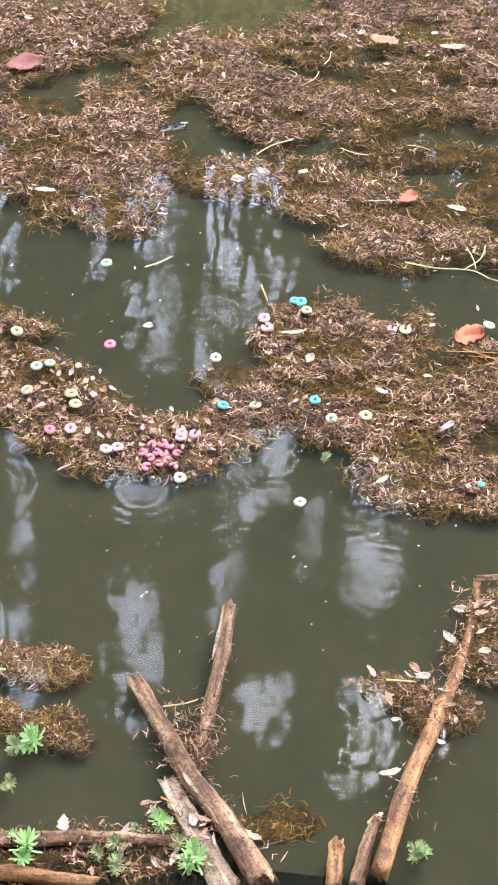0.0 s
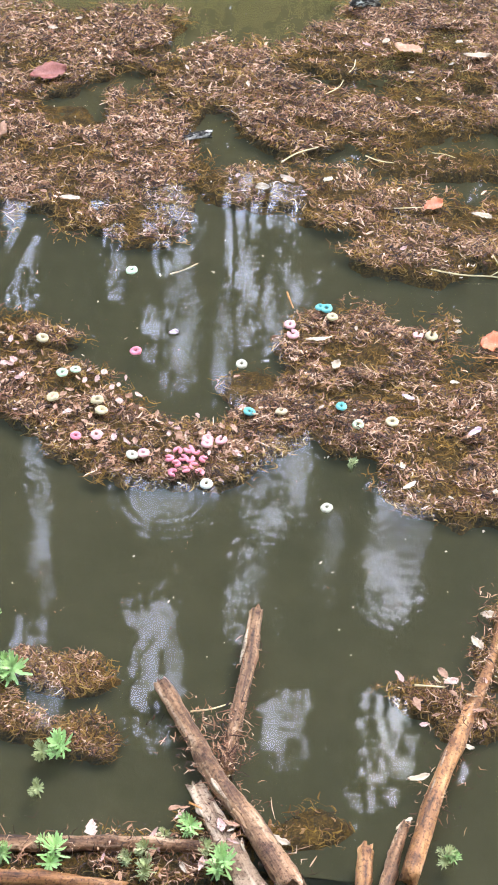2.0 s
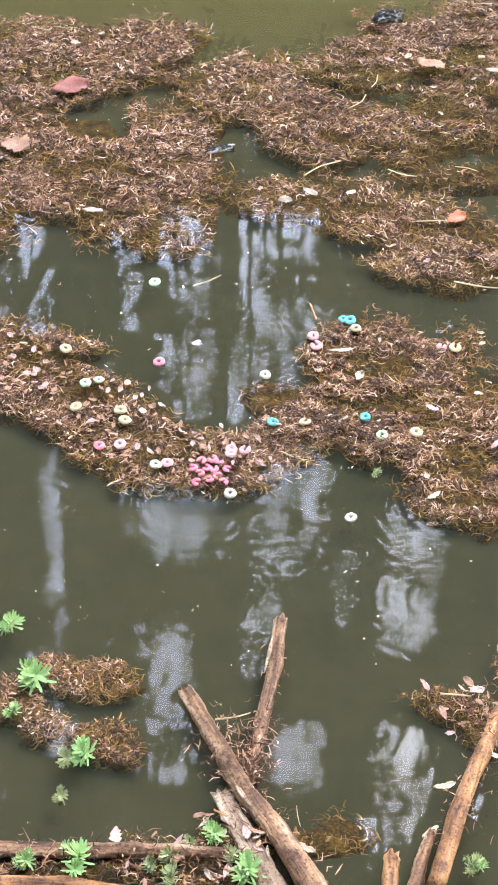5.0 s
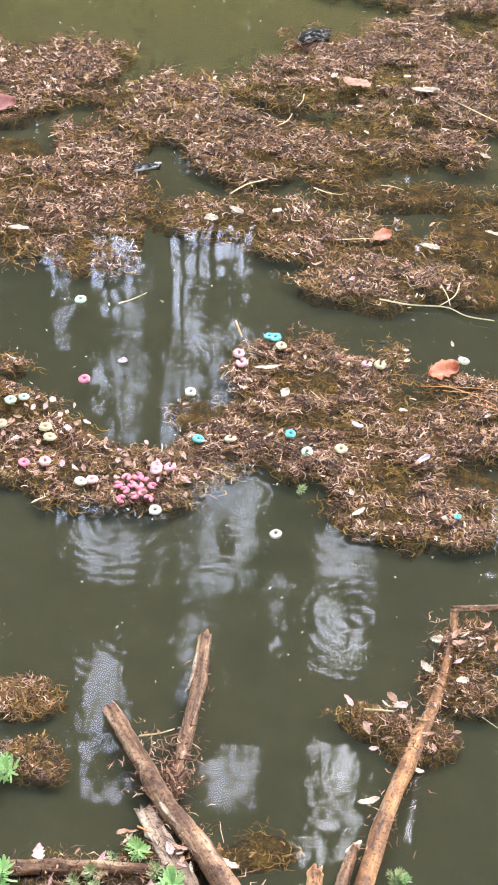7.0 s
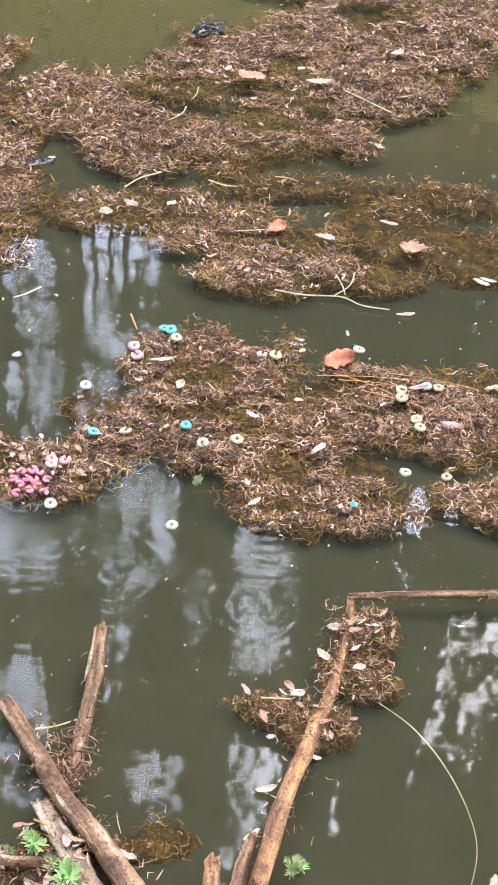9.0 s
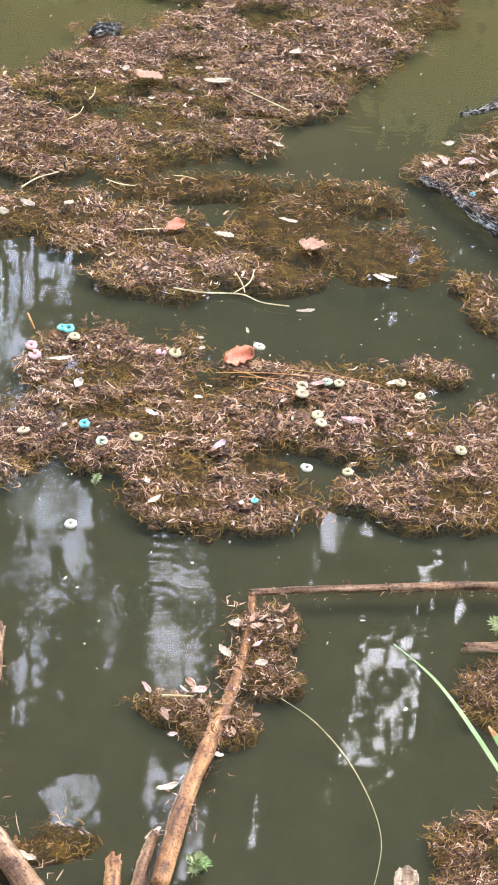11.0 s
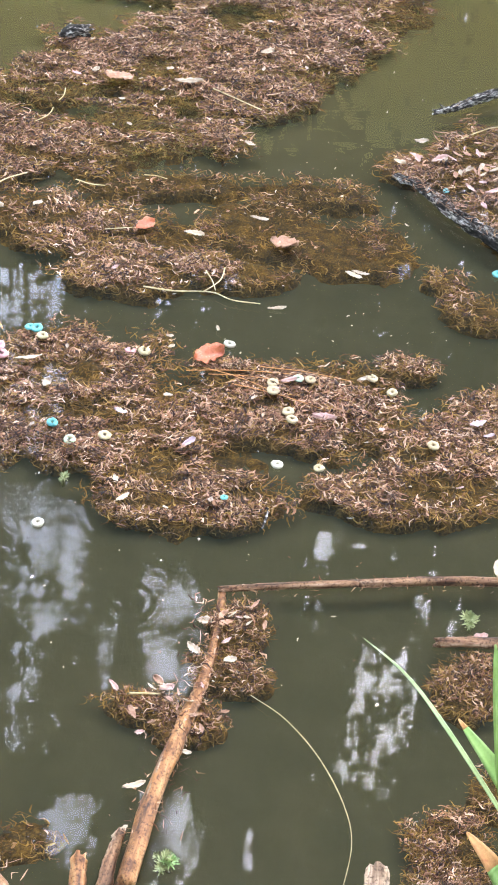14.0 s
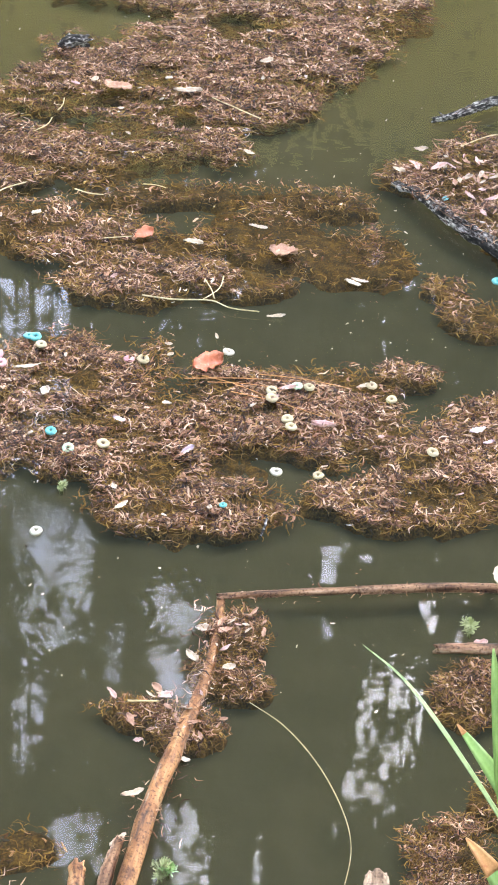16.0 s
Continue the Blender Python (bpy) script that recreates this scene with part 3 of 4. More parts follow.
# ---- the place: pond bed and banks, water ----
def ground():
    """One sheet from the pond's bed over its banks to the horizon."""
    radii = [0, 0.2, 0.4, 0.6, 0.75, 0.85, 0.9, 0.94, 0.97, 1.0, 1.03, 1.07, 1.12, 1.2, 1.35, 1.6, 2, 3, 5, 10, 30, 120]
    verts, n = [], 72
    for i, s in enumerate(radii):
        for k in range(n):
            a = 2 * math.pi * k / n
            uneven = 1 + 0.03 * math.sin(5 * a) * (0.5 < s < 3)
            rise = min(max((s - 0.86) / 0.2, 0), 1)
            z = -0.10 + 0.22 * rise * rise * (3 - 2 * rise) + 0.25 * min(max(s - 1.1, 0), 1)
            verts.append((8.0 * s * uneven * math.cos(a), 4.25 + 3.35 * s * uneven * math.sin(a), z + 0.03 * math.sin(9 * a + 3 * s) * (s > 1.1)))
    faces = [(i * n + k, i * n + (k + 1) % n, (i + 1) * n + (k + 1) % n, (i + 1) * n + k) for i in range(len(radii) - 1) for k in range(n)]
    me = fast_mesh("ground", np.array(verts), np.array(faces), [SOIL])
    return tagged(new("ground", me), "dark muddy pond bed and earthen bank", "ground", kind="structure")


ground()
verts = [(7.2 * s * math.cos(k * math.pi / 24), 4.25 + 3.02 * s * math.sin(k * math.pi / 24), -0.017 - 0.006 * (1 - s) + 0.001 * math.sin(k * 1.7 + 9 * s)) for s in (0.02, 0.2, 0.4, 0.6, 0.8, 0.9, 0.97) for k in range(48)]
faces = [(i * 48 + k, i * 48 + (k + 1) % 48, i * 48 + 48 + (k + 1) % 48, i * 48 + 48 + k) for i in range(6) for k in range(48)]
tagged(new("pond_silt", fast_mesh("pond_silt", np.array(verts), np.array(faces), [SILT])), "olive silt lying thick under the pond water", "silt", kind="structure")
verts = [(8.6 * math.cos(k * math.pi / 24), 4.25 + 3.6 * math.sin(k * math.pi / 24), 0) for k in range(48)]
me = bpy.data.meshes.new("water")
me.from_pydata(verts, [], [tuple(range(48))])
me.materials.append(WATER)
tagged(new("water", me), "murky olive pond water mirroring trees and sky", "water", kind="structure")


# ---- trees on the banks: mirrored ones ahead, unseen ones added to block light ----
def crown_arrays(blobs, count, size, r, at=None):
    """Many small leaves as quads round the places of blobs (x, y, z, radius), or at the places given."""
    b = np.array(blobs)
    w = b[:, 3] ** 2
    given, count = at, count if at is None else len(at)
    pick = r.choice(len(b), count, p=w / w.sum())
    way = r.normal(0, 1, (count, 3))
    way /= np.linalg.norm(way, axis=1, keepdims=True)
    at = b[pick, :3] + way * (b[pick, 3] * r.uniform(0.15, 1.0, count) ** 0.6)[:, None] * np.array([1, 1, 0.75])
    at = at if given is None else given
    u = r.normal(0, 1, (count, 3))
    u /= np.linalg.norm(u, axis=1, keepdims=True)
    v = np.cross(u, r.normal(0, 1, (count, 3)))
    v /= np.linalg.norm(v, axis=1, keepdims=True)
    s = size * r.uniform(0.6, 1.5, (count, 1))
    corners = np.stack([at - u * s, at + v * s * 0.45, at + u * s, at - v * s * 0.45], 1).reshape(-1, 3)
    return corners, np.arange(4 * count).reshape(-1, 4)


def tree(name, label, x, y, height, radius, blobs, count, size, seed, lean=(0.0, 0.0), leaves_at=None, mat=None, category="tree"):
    r = random.Random(seed)
    thing = tagged(new(name), label, category, "bank " + category + "s")
    thing.location = (x, y, 0.1)
    bm = bmesh.new()
    top = Vector((lean[0] * height, lean[1] * height, height))
    spine = along([(0, 0, -0.15), top * 0.35 + Vector((r.uniform(-0.08, 0.08), 0, 0)), top * 0.7 + Vector((r.uniform(-0.12, 0.12), 0, 0)), top], 14, 0.02, seed)
    tube_mesh(bm, spine, [radius * (1.25 if i == 0 else 1 - 0.75 * i / 13) for i in range(14)], 10, seed, 0.06)
    for bx, by, bz, br in blobs:
        k = min(max(int((bz - 0.6 * br) / height * 13) - 1, 2), 12)
        p, q = spine[k], Vector((bx, by, bz))
        mid = (p + q) / 2 + Vector((r.uniform(-0.2, 0.2), r.uniform(-0.2, 0.2), -0.1))
        tube_mesh(bm, along([p, mid, q], 6, 0.03, seed), [radius * s for s in (0.3, 0.26, 0.2, 0.15, 0.1, 0.05)], 6, seed)
        for _ in range(5):
            e = q + Vector((r.uniform(-1, 1), r.uniform(-1, 1), r.uniform(-0.6, 0.9))) * br * 0.8
            tube_mesh(bm, along([mid.lerp(q, 0.6), (mid + e) / 2 + Vector((0, 0, 0.1)), e], 5, 0.04, seed), [radius * s for s in (0.11, 0.09, 0.07, 0.04, 0.02)], 5, seed)
    part("trunk", bm, TRUNK, thing)
    v, f = crown_arrays(blobs, count, size, np.random.RandomState(seed), leaves_at)
    crown = new("crown", fast_mesh("crown", v, f, [mat or FOLIAGE], None, False))
    crown.parent = thing
    return thing


rt = random.Random(4)
DARK = "tall dark-leaved tree standing on the pond bank"
# the trees ahead that the water mirrors; GAPS are the openings between their crowns: x, z and half sizes where y is 10
# and the share of sky in each, thinly leaved
GAPS = [(-1.58, 5.95, 0.065, 0.36, 0.6), (-1.27, 5.74, 0.145, 0.25, 0.72), (-1.26, 6.36, 0.135, 0.38, 0.55), (-1.21, 6.85, 0.12, 0.18, 0.9), (-0.91, 5.72, 0.125, 0.30, 0.75), (-0.84, 6.21, 0.11, 0.20, 0.93), (-0.94, 6.67, 0.11, 0.36, 0.75), (-0.67, 5.55, 0.125, 0.2, 0.65), (-0.64, 6.26, 0.11, 0.34, 0.5), (-0.92, 4.94, 0.09, 0.12, 0.85), (-2.13, 6.0, 0.12, 0.45, 0.55)]
LOW_GAPS = [(-2.02, 8.05, 0.12, 0.75, 0.6), (-1.30, 7.69, 0.29, 0.34, 0.5), (-0.64, 7.46, 0.21, 0.52, 0.6), (-1.37, 9.37, 0.19, 0.75, 0.55), (-0.46, 9.78, 0.17, 0.29, 0.85), (0.15, 7.80, 0.18, 0.38, 0.5), (0.16, 8.45, 0.14, 0.28, 0.9), (-0.20, 8.10, 0.10, 0.30, 0.5), (0.22, 9.78, 0.19, 0.36, 0.6), (0.18, 10.37, 0.17, 0.26, 0.5), (-2.13, 9.5, 0.15, 0.5, 0.5), (-0.78, 8.6, 0.10, 0.4, 0.3)]
SIDE_GAPS = [(0.97, 7.75, 0.07, 0.17, 0.7), (1.50, 8.75, 0.23, 0.66, 0.22), (1.34, 8.72, 0.08, 0.16, 0.45), (1.73, 7.70, 0.15, 0.24, 0.45), (0.56, 9.98, 0.21, 0.36, 0.45), (1.04, 7.27, 0.15, 0.24, 0.3), (0.79, 4.6, 0.08, 0.12, 0.25), (-1.04, 4.21, 0.05, 0.09, 0.25)]
ALL_GAPS = GAPS + LOW_GAPS + SIDE_GAPS


def openness(x, z):
    """The share of sky at that place of the wall of crowns."""
    share = np.zeros_like(x)
    u, w = x + 0.045 * waves(x, 0.5 * z, 0.09, 91, 3), z + 0.13 * waves(x, z, 0.13, 92, 3)
    for gx, gz, rx, rz, part_open in ALL_GAPS:
        r = ((np.abs(u - gx) / (rx * 1.15)) ** 4 + (np.abs(w - gz) / (rz * 1.12)) ** 4) ** 0.25
        share = np.where(r < 1, np.maximum(share, part_open), share)
    return share


WINDOW_TREES = [(-0.902, 9.868, 12, 0.018), (-0.700, 10.2, 12, 0.024), (-1.457, 10.0, 12, 0.060), (-1.259, 9.931, 12, 0.014), (-2.222, 9.970, 12, 0.03), (-1.607, 8.665, 14, 0.17), (-1.022, 9.555, 13, 0.062), (-0.076, 8.905, 14, 0.09), (0.574, 8.784, 15, 0.2), (0.871, 9.168, 15, 0.18), (1.573, 8.874, 14, 0.09)]
rw = np.random.RandomState(8)
LEAF_N = 112000
ly = rw.uniform(8.9, 11.5, LEAF_N)
lx, lz = rw.uniform(-3.4, 3.6, LEAF_N), rw.uniform(3.0, 14.5, LEAF_N)
kept = openness(lx, lz) < 0.05
lx, ly, lz = lx[kept], ly[kept], lz[kept]
ls = np.full(len(lx), 0.072)
# small leaves and sprays in the openings, in clumps
for gx, gz, rx, rz, share in ALL_GAPS:
    n = int(4 * 1.7 * rx * rz * 2.6 / 0.00031)
    tx, tz = rw.uniform(gx - 1.3 * rx - 0.03, gx + 1.3 * rx + 0.03, n), rw.uniform(gz - 1.3 * rz - 0.05, gz + 1.3 * rz + 0.05, n)
    clump = 0.8 * waves(tx, 0.7 * tz, 0.05, 93, 3) + 0.5 * waves(tx, 0.5 * tz, 0.13, 94, 2)
    kept = (np.abs(openness(tx, tz) - share) < 0.01) & (rw.uniform(0, 1, n) < -math.log(share) / 2.6 * np.clip(0.9 + 4.0 * clump, 0.05, 4.0) * 0.95 + 0.9 * np.clip(clump - 0.25, 0, 1))
    lx, lz, ly = np.concatenate([lx, tx[kept]]), np.concatenate([lz, tz[kept]]), np.concatenate([ly, rw.uniform(8.9, 11.5, kept.sum())])
    ls = np.concatenate([ls, np.full(kept.sum(), 0.026)])
owner = np.argmin(np.abs(lx[:, None] - np.array([t[0] for t in WINDOW_TREES])[None]), 1)
for k, (x, y, h, rad) in enumerate(WINDOW_TREES):
    mine = owner == k
    # each leaf slides along its mirrored line of sight to its own depth
    far = ly[mine] / 10
    at = np.stack([lx[mine] * far, ly[mine], (lz[mine] + 1.65) * far - 1.65], 1) - np.array([x, y, 0.1])
    blobs = [(rt.uniform(-0.4, 0.4), rt.uniform(-0.2, 0.8), rt.uniform(0.3, 0.9) * h, 0.5) for _ in range(4)]
    blobs += [(gx - x, 10.2 - y, gz + 0.3, 0.35) for gx, gz, rx, rz, share in ALL_GAPS if abs(gx - x) < 0.3 and share > 0.4]
    tree("bank_tree", DARK, x, y, h, rad, blobs, 0, ls[mine][:, None], 40 + k, (rt.uniform(-0.003, 0.003), 0.0), at)
# light green bushes low on the far bank, grown together
BUSHES = [-3.6 + 1.2 * k + rt.uniform(-0.3, 0.3) for k in range(7)]
bx, by, bz = rw.uniform(-4.2, 4.2, 66000), rw.uniform(7.9, 8.7, 66000), rw.uniform(0.1, 4.6, 66000)
grown = bz < 3.3 + 0.18 * waves(bx, by, 0.5, 95, 3)
bx, by, bz = bx[grown], by[grown], bz[grown]
owner = np.argmin(np.abs(bx[:, None] - np.array(BUSHES)[None]), 1)
for k, x in enumerate(BUSHES):
    at = np.stack([bx, by, bz], 1)[owner == k] - np.array([x, 8.35, 0.1])
    blobs = [(rt.uniform(-0.5, 0.5), rt.uniform(-0.3, 0.4), rt.uniform(0.6, 2.8), 0.5) for _ in range(5)]
    tree("bank_bush", "light green bush on the far pond bank", x, 8.35, 3.0, 0.04, blobs, 0, 0.055, 90 + k, (0, 0), at, FOLIAGE_LIGHT, "bush")
# unseen trees added around and behind, to keep skylight off the pond
forms = []
for k in range(3):
    h = 12.5 + 1.5 * k
    blobs = [(rt.uniform(-2.8, 2.8), rt.uniform(-2.8, 2.8), rt.uniform(0.15, 0.98) * h, rt.uniform(0.9, 1.7)) for _ in range(22)]
    forms.append(tree("bank_tree", DARK, *[(13.0, 1.0), (-12.5, 8.0), (1.0, -7.5)][k], h, 0.24, blobs, 3600, 0.27, 70 + k))
for k in range(19):
    a = radians(34 + 292 * (k + 0.5) / 19 + rt.uniform(-3, 3))
    rad = rt.uniform(10.0, 12.0) if abs(math.cos(a)) < 0.8 else rt.uniform(8.0, 10.0)
    x, y = rad * math.sin(a), 1.5 + rad * math.cos(a)
    copy_thing(forms[k % 3], pose(x, y, 0.1, 0, 0, rt.uniform(0, 360)))

# unseen trees added behind; their crowns over the near edge cut the skylight
for k, (x, y) in enumerate([(-4.6, -3.0), (4.4, -3.4), (0.8, -5.2)]):
    blobs = [(rt.uniform(-0.6, 4.6) * (-1 if x > 2 else 1 if x < -2 else rt.choice((-0.6, 0.6))), rt.uniform(-2.0, 4.2), rt.uniform(6.0, 9.5), rt.uniform(0.9, 1.5)) for _ in range(16)]
    tree("bank_tree", "tall added tree, unseen, shading the pond edge", x, y, 10.0, 0.2, blobs, 3000, 0.2, 110 + k)

# ---- floating mats of dead weed ----

weed_mat("brown matted dead weed floating far out", [
    (-0.509, 2.686, 0.149, 0.091, 0), (-0.521, 2.484, 0.172, 0.132, 0), (-0.438, 2.742, 0.071, 0.085, 0), (-0.421, 2.367, 0.145, 0.097, 0), (-0.291, 2.645, 0.093, 0.088, 0), (-0.343, 2.497, 0.082, 0.124, 0), (-0.611, 2.365, 0.087, 0.145, 0),
    (-0.250, 2.399, 0.065, 0.036, 0)],
    [(-0.470, 2.540, 0.042, 0.053, -10), (-0.273, 2.514, 0.036, 0.052, 0), (-0.274, 2.326, 0.016, 0.075, 0)], 11, 1.0)
weed_mat("pale brown dead weed floating with fallen leaves", [
    (-0.125, 2.743, 0.103, 0.058, 8), (-0.009, 2.813, 0.122, 0.096, 8), (0.120, 2.863, 0.140, 0.141, 12), (0.243, 2.929, 0.101, 0.145, 10), (-0.047, 2.606, 0.178, 0.084, 4), (0.105, 2.722, 0.120, 0.092, 14), (-0.172, 2.554, 0.068, 0.063, 0), (0.183, 3.044, 0.240, 0.109, 0)],
    [(-0.119, 2.654, 0.062, 0.020, 5), (0.067, 2.657, 0.023, 0.020, 0), (0.119, 2.945, 0.042, 0.034, 0)], 12, 1.0)
weed_mat("thin brown dead weed with sunk amber strands", [
    (-0.101, 2.397, 0.160, 0.054, 0), (0.009, 2.354, 0.123, 0.073, -6), (-0.016, 2.277, 0.078, 0.039, -8), (-0.218, 2.401, 0.065, 0.032, 0)], [(0.065, 2.411, 0.016, 0.023, 0)], 13, 0.9, 0.009)
weed_mat("sparse sunk weed, amber under the surface", [
    (0.167, 2.399, 0.095, 0.078, 0), (0.268, 2.361, 0.080, 0.063, 0), (0.063, 2.490, 0.128, 0.032, 4), (0.139, 2.296, 0.086, 0.032, 0), (0.257, 2.488, 0.060, 0.035, 0)], [(0.243, 2.540, 0.046, 0.028, 0)], 14, 0.32, 0.005, 0.003, gaps=0.2)
MID_BLOBS = [
    (-0.081, 2.088, 0.080, 0.082, 0), (-0.017, 2.011, 0.151, 0.117, -4), (0.075, 1.980, 0.150, 0.114, -6), (0.166, 2.011, 0.112, 0.089, 0), (0.053, 1.871, 0.094, 0.067, -6), (0.232, 2.060, 0.074, 0.064, 0), (-0.136, 1.957, 0.058, 0.061, 0), (0.116, 1.840, 0.037, 0.028, 0)]
weed_mat("thick red-brown dead weed floating with cereal rings", MID_BLOBS,
    [(0.165, 1.926, 0.061, 0.031, -4), (-0.174, 2.024, 0.026, 0.038, 0)], 15, 1.1, 0.016)
weed_mat("brown dead weed floating round an open pool", [
    (0.375, 1.930, 0.128, 0.076, 0), (0.273, 1.883, 0.081, 0.037, -6), (0.328, 1.996, 0.078, 0.035, 0), (0.419, 2.004, 0.078, 0.063, 0), (0.335, 2.113, 0.040, 0.022, 0)],
    [(0.225, 1.947, 0.064, 0.034, -4), (0.338, 2.043, 0.033, 0.026, 0)], 16, 0.95, 0.012)
weed_mat("rust-brown dead weed drift with pale cereal rings", [
    (-0.479, 2.012, 0.098, 0.080, -4), (-0.403, 1.955, 0.096, 0.052, -18), (-0.309, 1.884, 0.082, 0.050, -14), (-0.219, 1.878, 0.082, 0.048, 0), (-0.263, 1.846, 0.052, 0.022, 0)],
    [(-0.370, 2.038, 0.040, 0.028, 0)], 17, 1.05, 0.010)
weed_mat("thin scatter of dead weed on mirrored water", [
    (-0.175, 2.003, 0.039, 0.035, 0), (-0.149, 1.936, 0.029, 0.020, 0)], [], 18, 0.12, 0.001, 0.006)
weed_mat("small reddish clump of water weed", [(-0.310, 1.536, 0.040, 0.027, 0), (-0.355, 1.548, 0.022, 0.016, 0)], [], 19, 1.0, 0.009, 0.0, 0.8)
weed_mat("brown clump of water weed with green shoots", [(-0.305, 1.458, 0.046, 0.027, -8), (-0.350, 1.469, 0.030, 0.022, 0), (-0.389, 1.497, 0.028, 0.026, 0)], [], 20, 0.8, 0.008, 0.001, 0.8)
weed_mat("brown litter caught against fallen logs", [(-0.208, 1.315, 0.089, 0.030, 0), (-0.328, 1.280, 0.082, 0.022, 0), (-0.143, 1.344, 0.042, 0.040, 0)], [(-0.301, 1.337, 0.053, 0.020, 0)], 21, 0.7, 0.008, 0.002)
weed_mat("sunk amber weed between sticks", [(-0.061, 1.374, 0.038, 0.026, 0)], [], 26, 0.12, 0.003, 0.006)
weed_mat("tan weed caught on a drowned branch", [(0.138, 1.671, 0.032, 0.035, 0), (0.107, 1.607, 0.024, 0.035, 0), (0.040, 1.550, 0.054, 0.023, -4), (0.086, 1.531, 0.035, 0.029, 0), (0.139, 1.595, 0.030, 0.027, 0)], [], 22, 0.85, 0.008, 0.0, 0.72)
weed_mat("brown weed heaped at the reedy edge", [(0.365, 1.592, 0.035, 0.036, 0), (0.337, 1.390, 0.037, 0.049, 0), (0.384, 1.448, 0.032, 0.033, 0), (0.359, 1.338, 0.062, 0.030, 0)], [], 23, 0.8, 0.010, 0.0, 0.75)
weed_mat("pinkish dead weed behind a black branch", [(0.466, 2.572, 0.085, 0.090, -6), (0.501, 2.466, 0.090, 0.097, 0), (0.359, 2.560, 0.053, 0.034, 10)], [], 24, 0.9, 0.012)
weed_mat("small tan island of dead weed", [(0.394, 2.300, 0.031, 0.020, 0), (0.421, 2.240, 0.042, 0.036, 0)], [], 25, 0.4, 0.008, 0.001)


# ---- sticks and logs ----
stick("stick", "slim split stick standing out of the water", [(-0.137, 1.626, 0.016), (-0.137, 1.567, 0.012), (-0.141, 1.510, 0.008), (-0.145, 1.457, 0.0), (-0.147, 1.428, -0.012)], 0.0069, 0.0076, BARK_BROWN, 1, stubs=((0.35, 0.012, -20), (0.6, 0.010, 200)), split=5)
stick("fallen_branch", "thick brown bark-covered branch lying in the water", [(-0.223, 1.526, 0.006), (-0.186, 1.466, 0.006), (-0.150, 1.404, 0.007), (-0.113, 1.356, 0.008), (-0.068, 1.288, 0.008)], 0.0072, 0.0125, BARK_BROWN, 2, "branch", stubs=((0.3, 0.014, 30),), split=3)
stick("bark_strip", "flat strip of pale peeling bark beside a branch", [(-0.173, 1.403, 0.002), (-0.147, 1.357, 0.004), (-0.105, 1.283, 0.004)], 0.0080, 0.0141, WOOD_PALE, 3, "bark", flat=0.3, split=3)
stick("broken_stick", "orange-brown waterlogged stick crossing caught weed", [(0.119, 1.712, 0.001), (0.114, 1.656, -0.004), (0.105, 1.598, -0.003), (0.086, 1.524, 0.004), (0.072, 1.475, 0.008), (0.056, 1.412, 0.009), (0.036, 1.311, 0.010)], 0.0042, 0.0091, BARK_WET, 4, stubs=((0.75, 0.010, 160),), split=3)
stick("pole", "thin straight pale stick floating at the surface", [(0.116, 1.709, 0.005), (0.177, 1.718, 0.005), (0.254, 1.726, 0.006), (0.266, 1.727, 0.006), (0.349, 1.736, 0.006), (0.456, 1.739, 0.006)], 0.0036, 0.0054, BARK_BROWN, 5)
stick("log", "long dull purple-brown log lying along the edge", [(-0.395, 1.304, 0.006), (-0.317, 1.311, 0.006), (-0.240, 1.321, 0.006), (-0.144, 1.330, 0.004)], 0.0078, 0.0063, BARK_BROWN, 6, "log", split=2)
stick("log", "wet orange log at the muddy edge", [(-0.387, 1.263, 0.006), (-0.316, 1.272, 0.006), (-0.223, 1.273, 0.005)], 0.0082, 0.0062, BARK_WET, 7, "log", split=1)
stick("stick_stump", "short broken orange stick end", [(-0.006, 1.339, 0.014), (-0.006, 1.294, 0.006)], 0.0068, 0.0079, BARK_WET, 8)
stick("stick", "dull brown stick lying against a broken stick", [(0.030, 1.380, 0.004), (0.022, 1.343, 0.006), (0.015, 1.297, 0.006)], 0.0042, 0.0079, BARK_BROWN, 9, split=2)
stick("pale_stump", "grey weathered stump end in the shallows", [(0.262, 1.346, 0.008), (0.258, 1.300, 0.006)], 0.0098, 0.0125, WOOD_PALE, 10, "stump", flat=0.6, rough=0.04, split=3)
stick("mossy_stick", "brown stick with weed lying near reeds", [(0.335, 1.645, 0.005), (0.372, 1.646, 0.006), (0.447, 1.647, 0.006)], 0.0052, 0.0064, BARK_BROWN, 11, split=2)
stick("black_branch", "sodden black branch with pale flakes holding back weed", [(0.336, 2.531, -0.002), (0.367, 2.496, 0.006), (0.403, 2.436, 0.010), (0.443, 2.386, 0.010), (0.515, 2.318, 0.010)], 0.0045, 0.0103, WOOD_DARK, 12, "branch", stubs=((0.25, 0.016, 40), (0.4, 0.02, -60), (0.5, 0.014, 80)), rough=0.55, split=16)
stick("black_stick", "black broken stick with a pale worn top", [(0.399, 2.690, 0.004), (0.428, 2.694, 0.010), (0.469, 2.723, 0.012), (0.561, 2.776, 0.012)], 0.0040, 0.0072, WOOD_DARK, 13, stubs=((0.2, 0.012, 100),), rough=0.5, split=10)
stick("black_stub", "dark sodden wood lump among dead weed", [(-0.118, 2.845, 0.004), (-0.104, 2.850, 0.010), (-0.086, 2.862, 0.004)], 0.0090, 0.0105, WOOD_DARK, 14, rough=0.3, stubs=((0.4, 0.016, 60),))
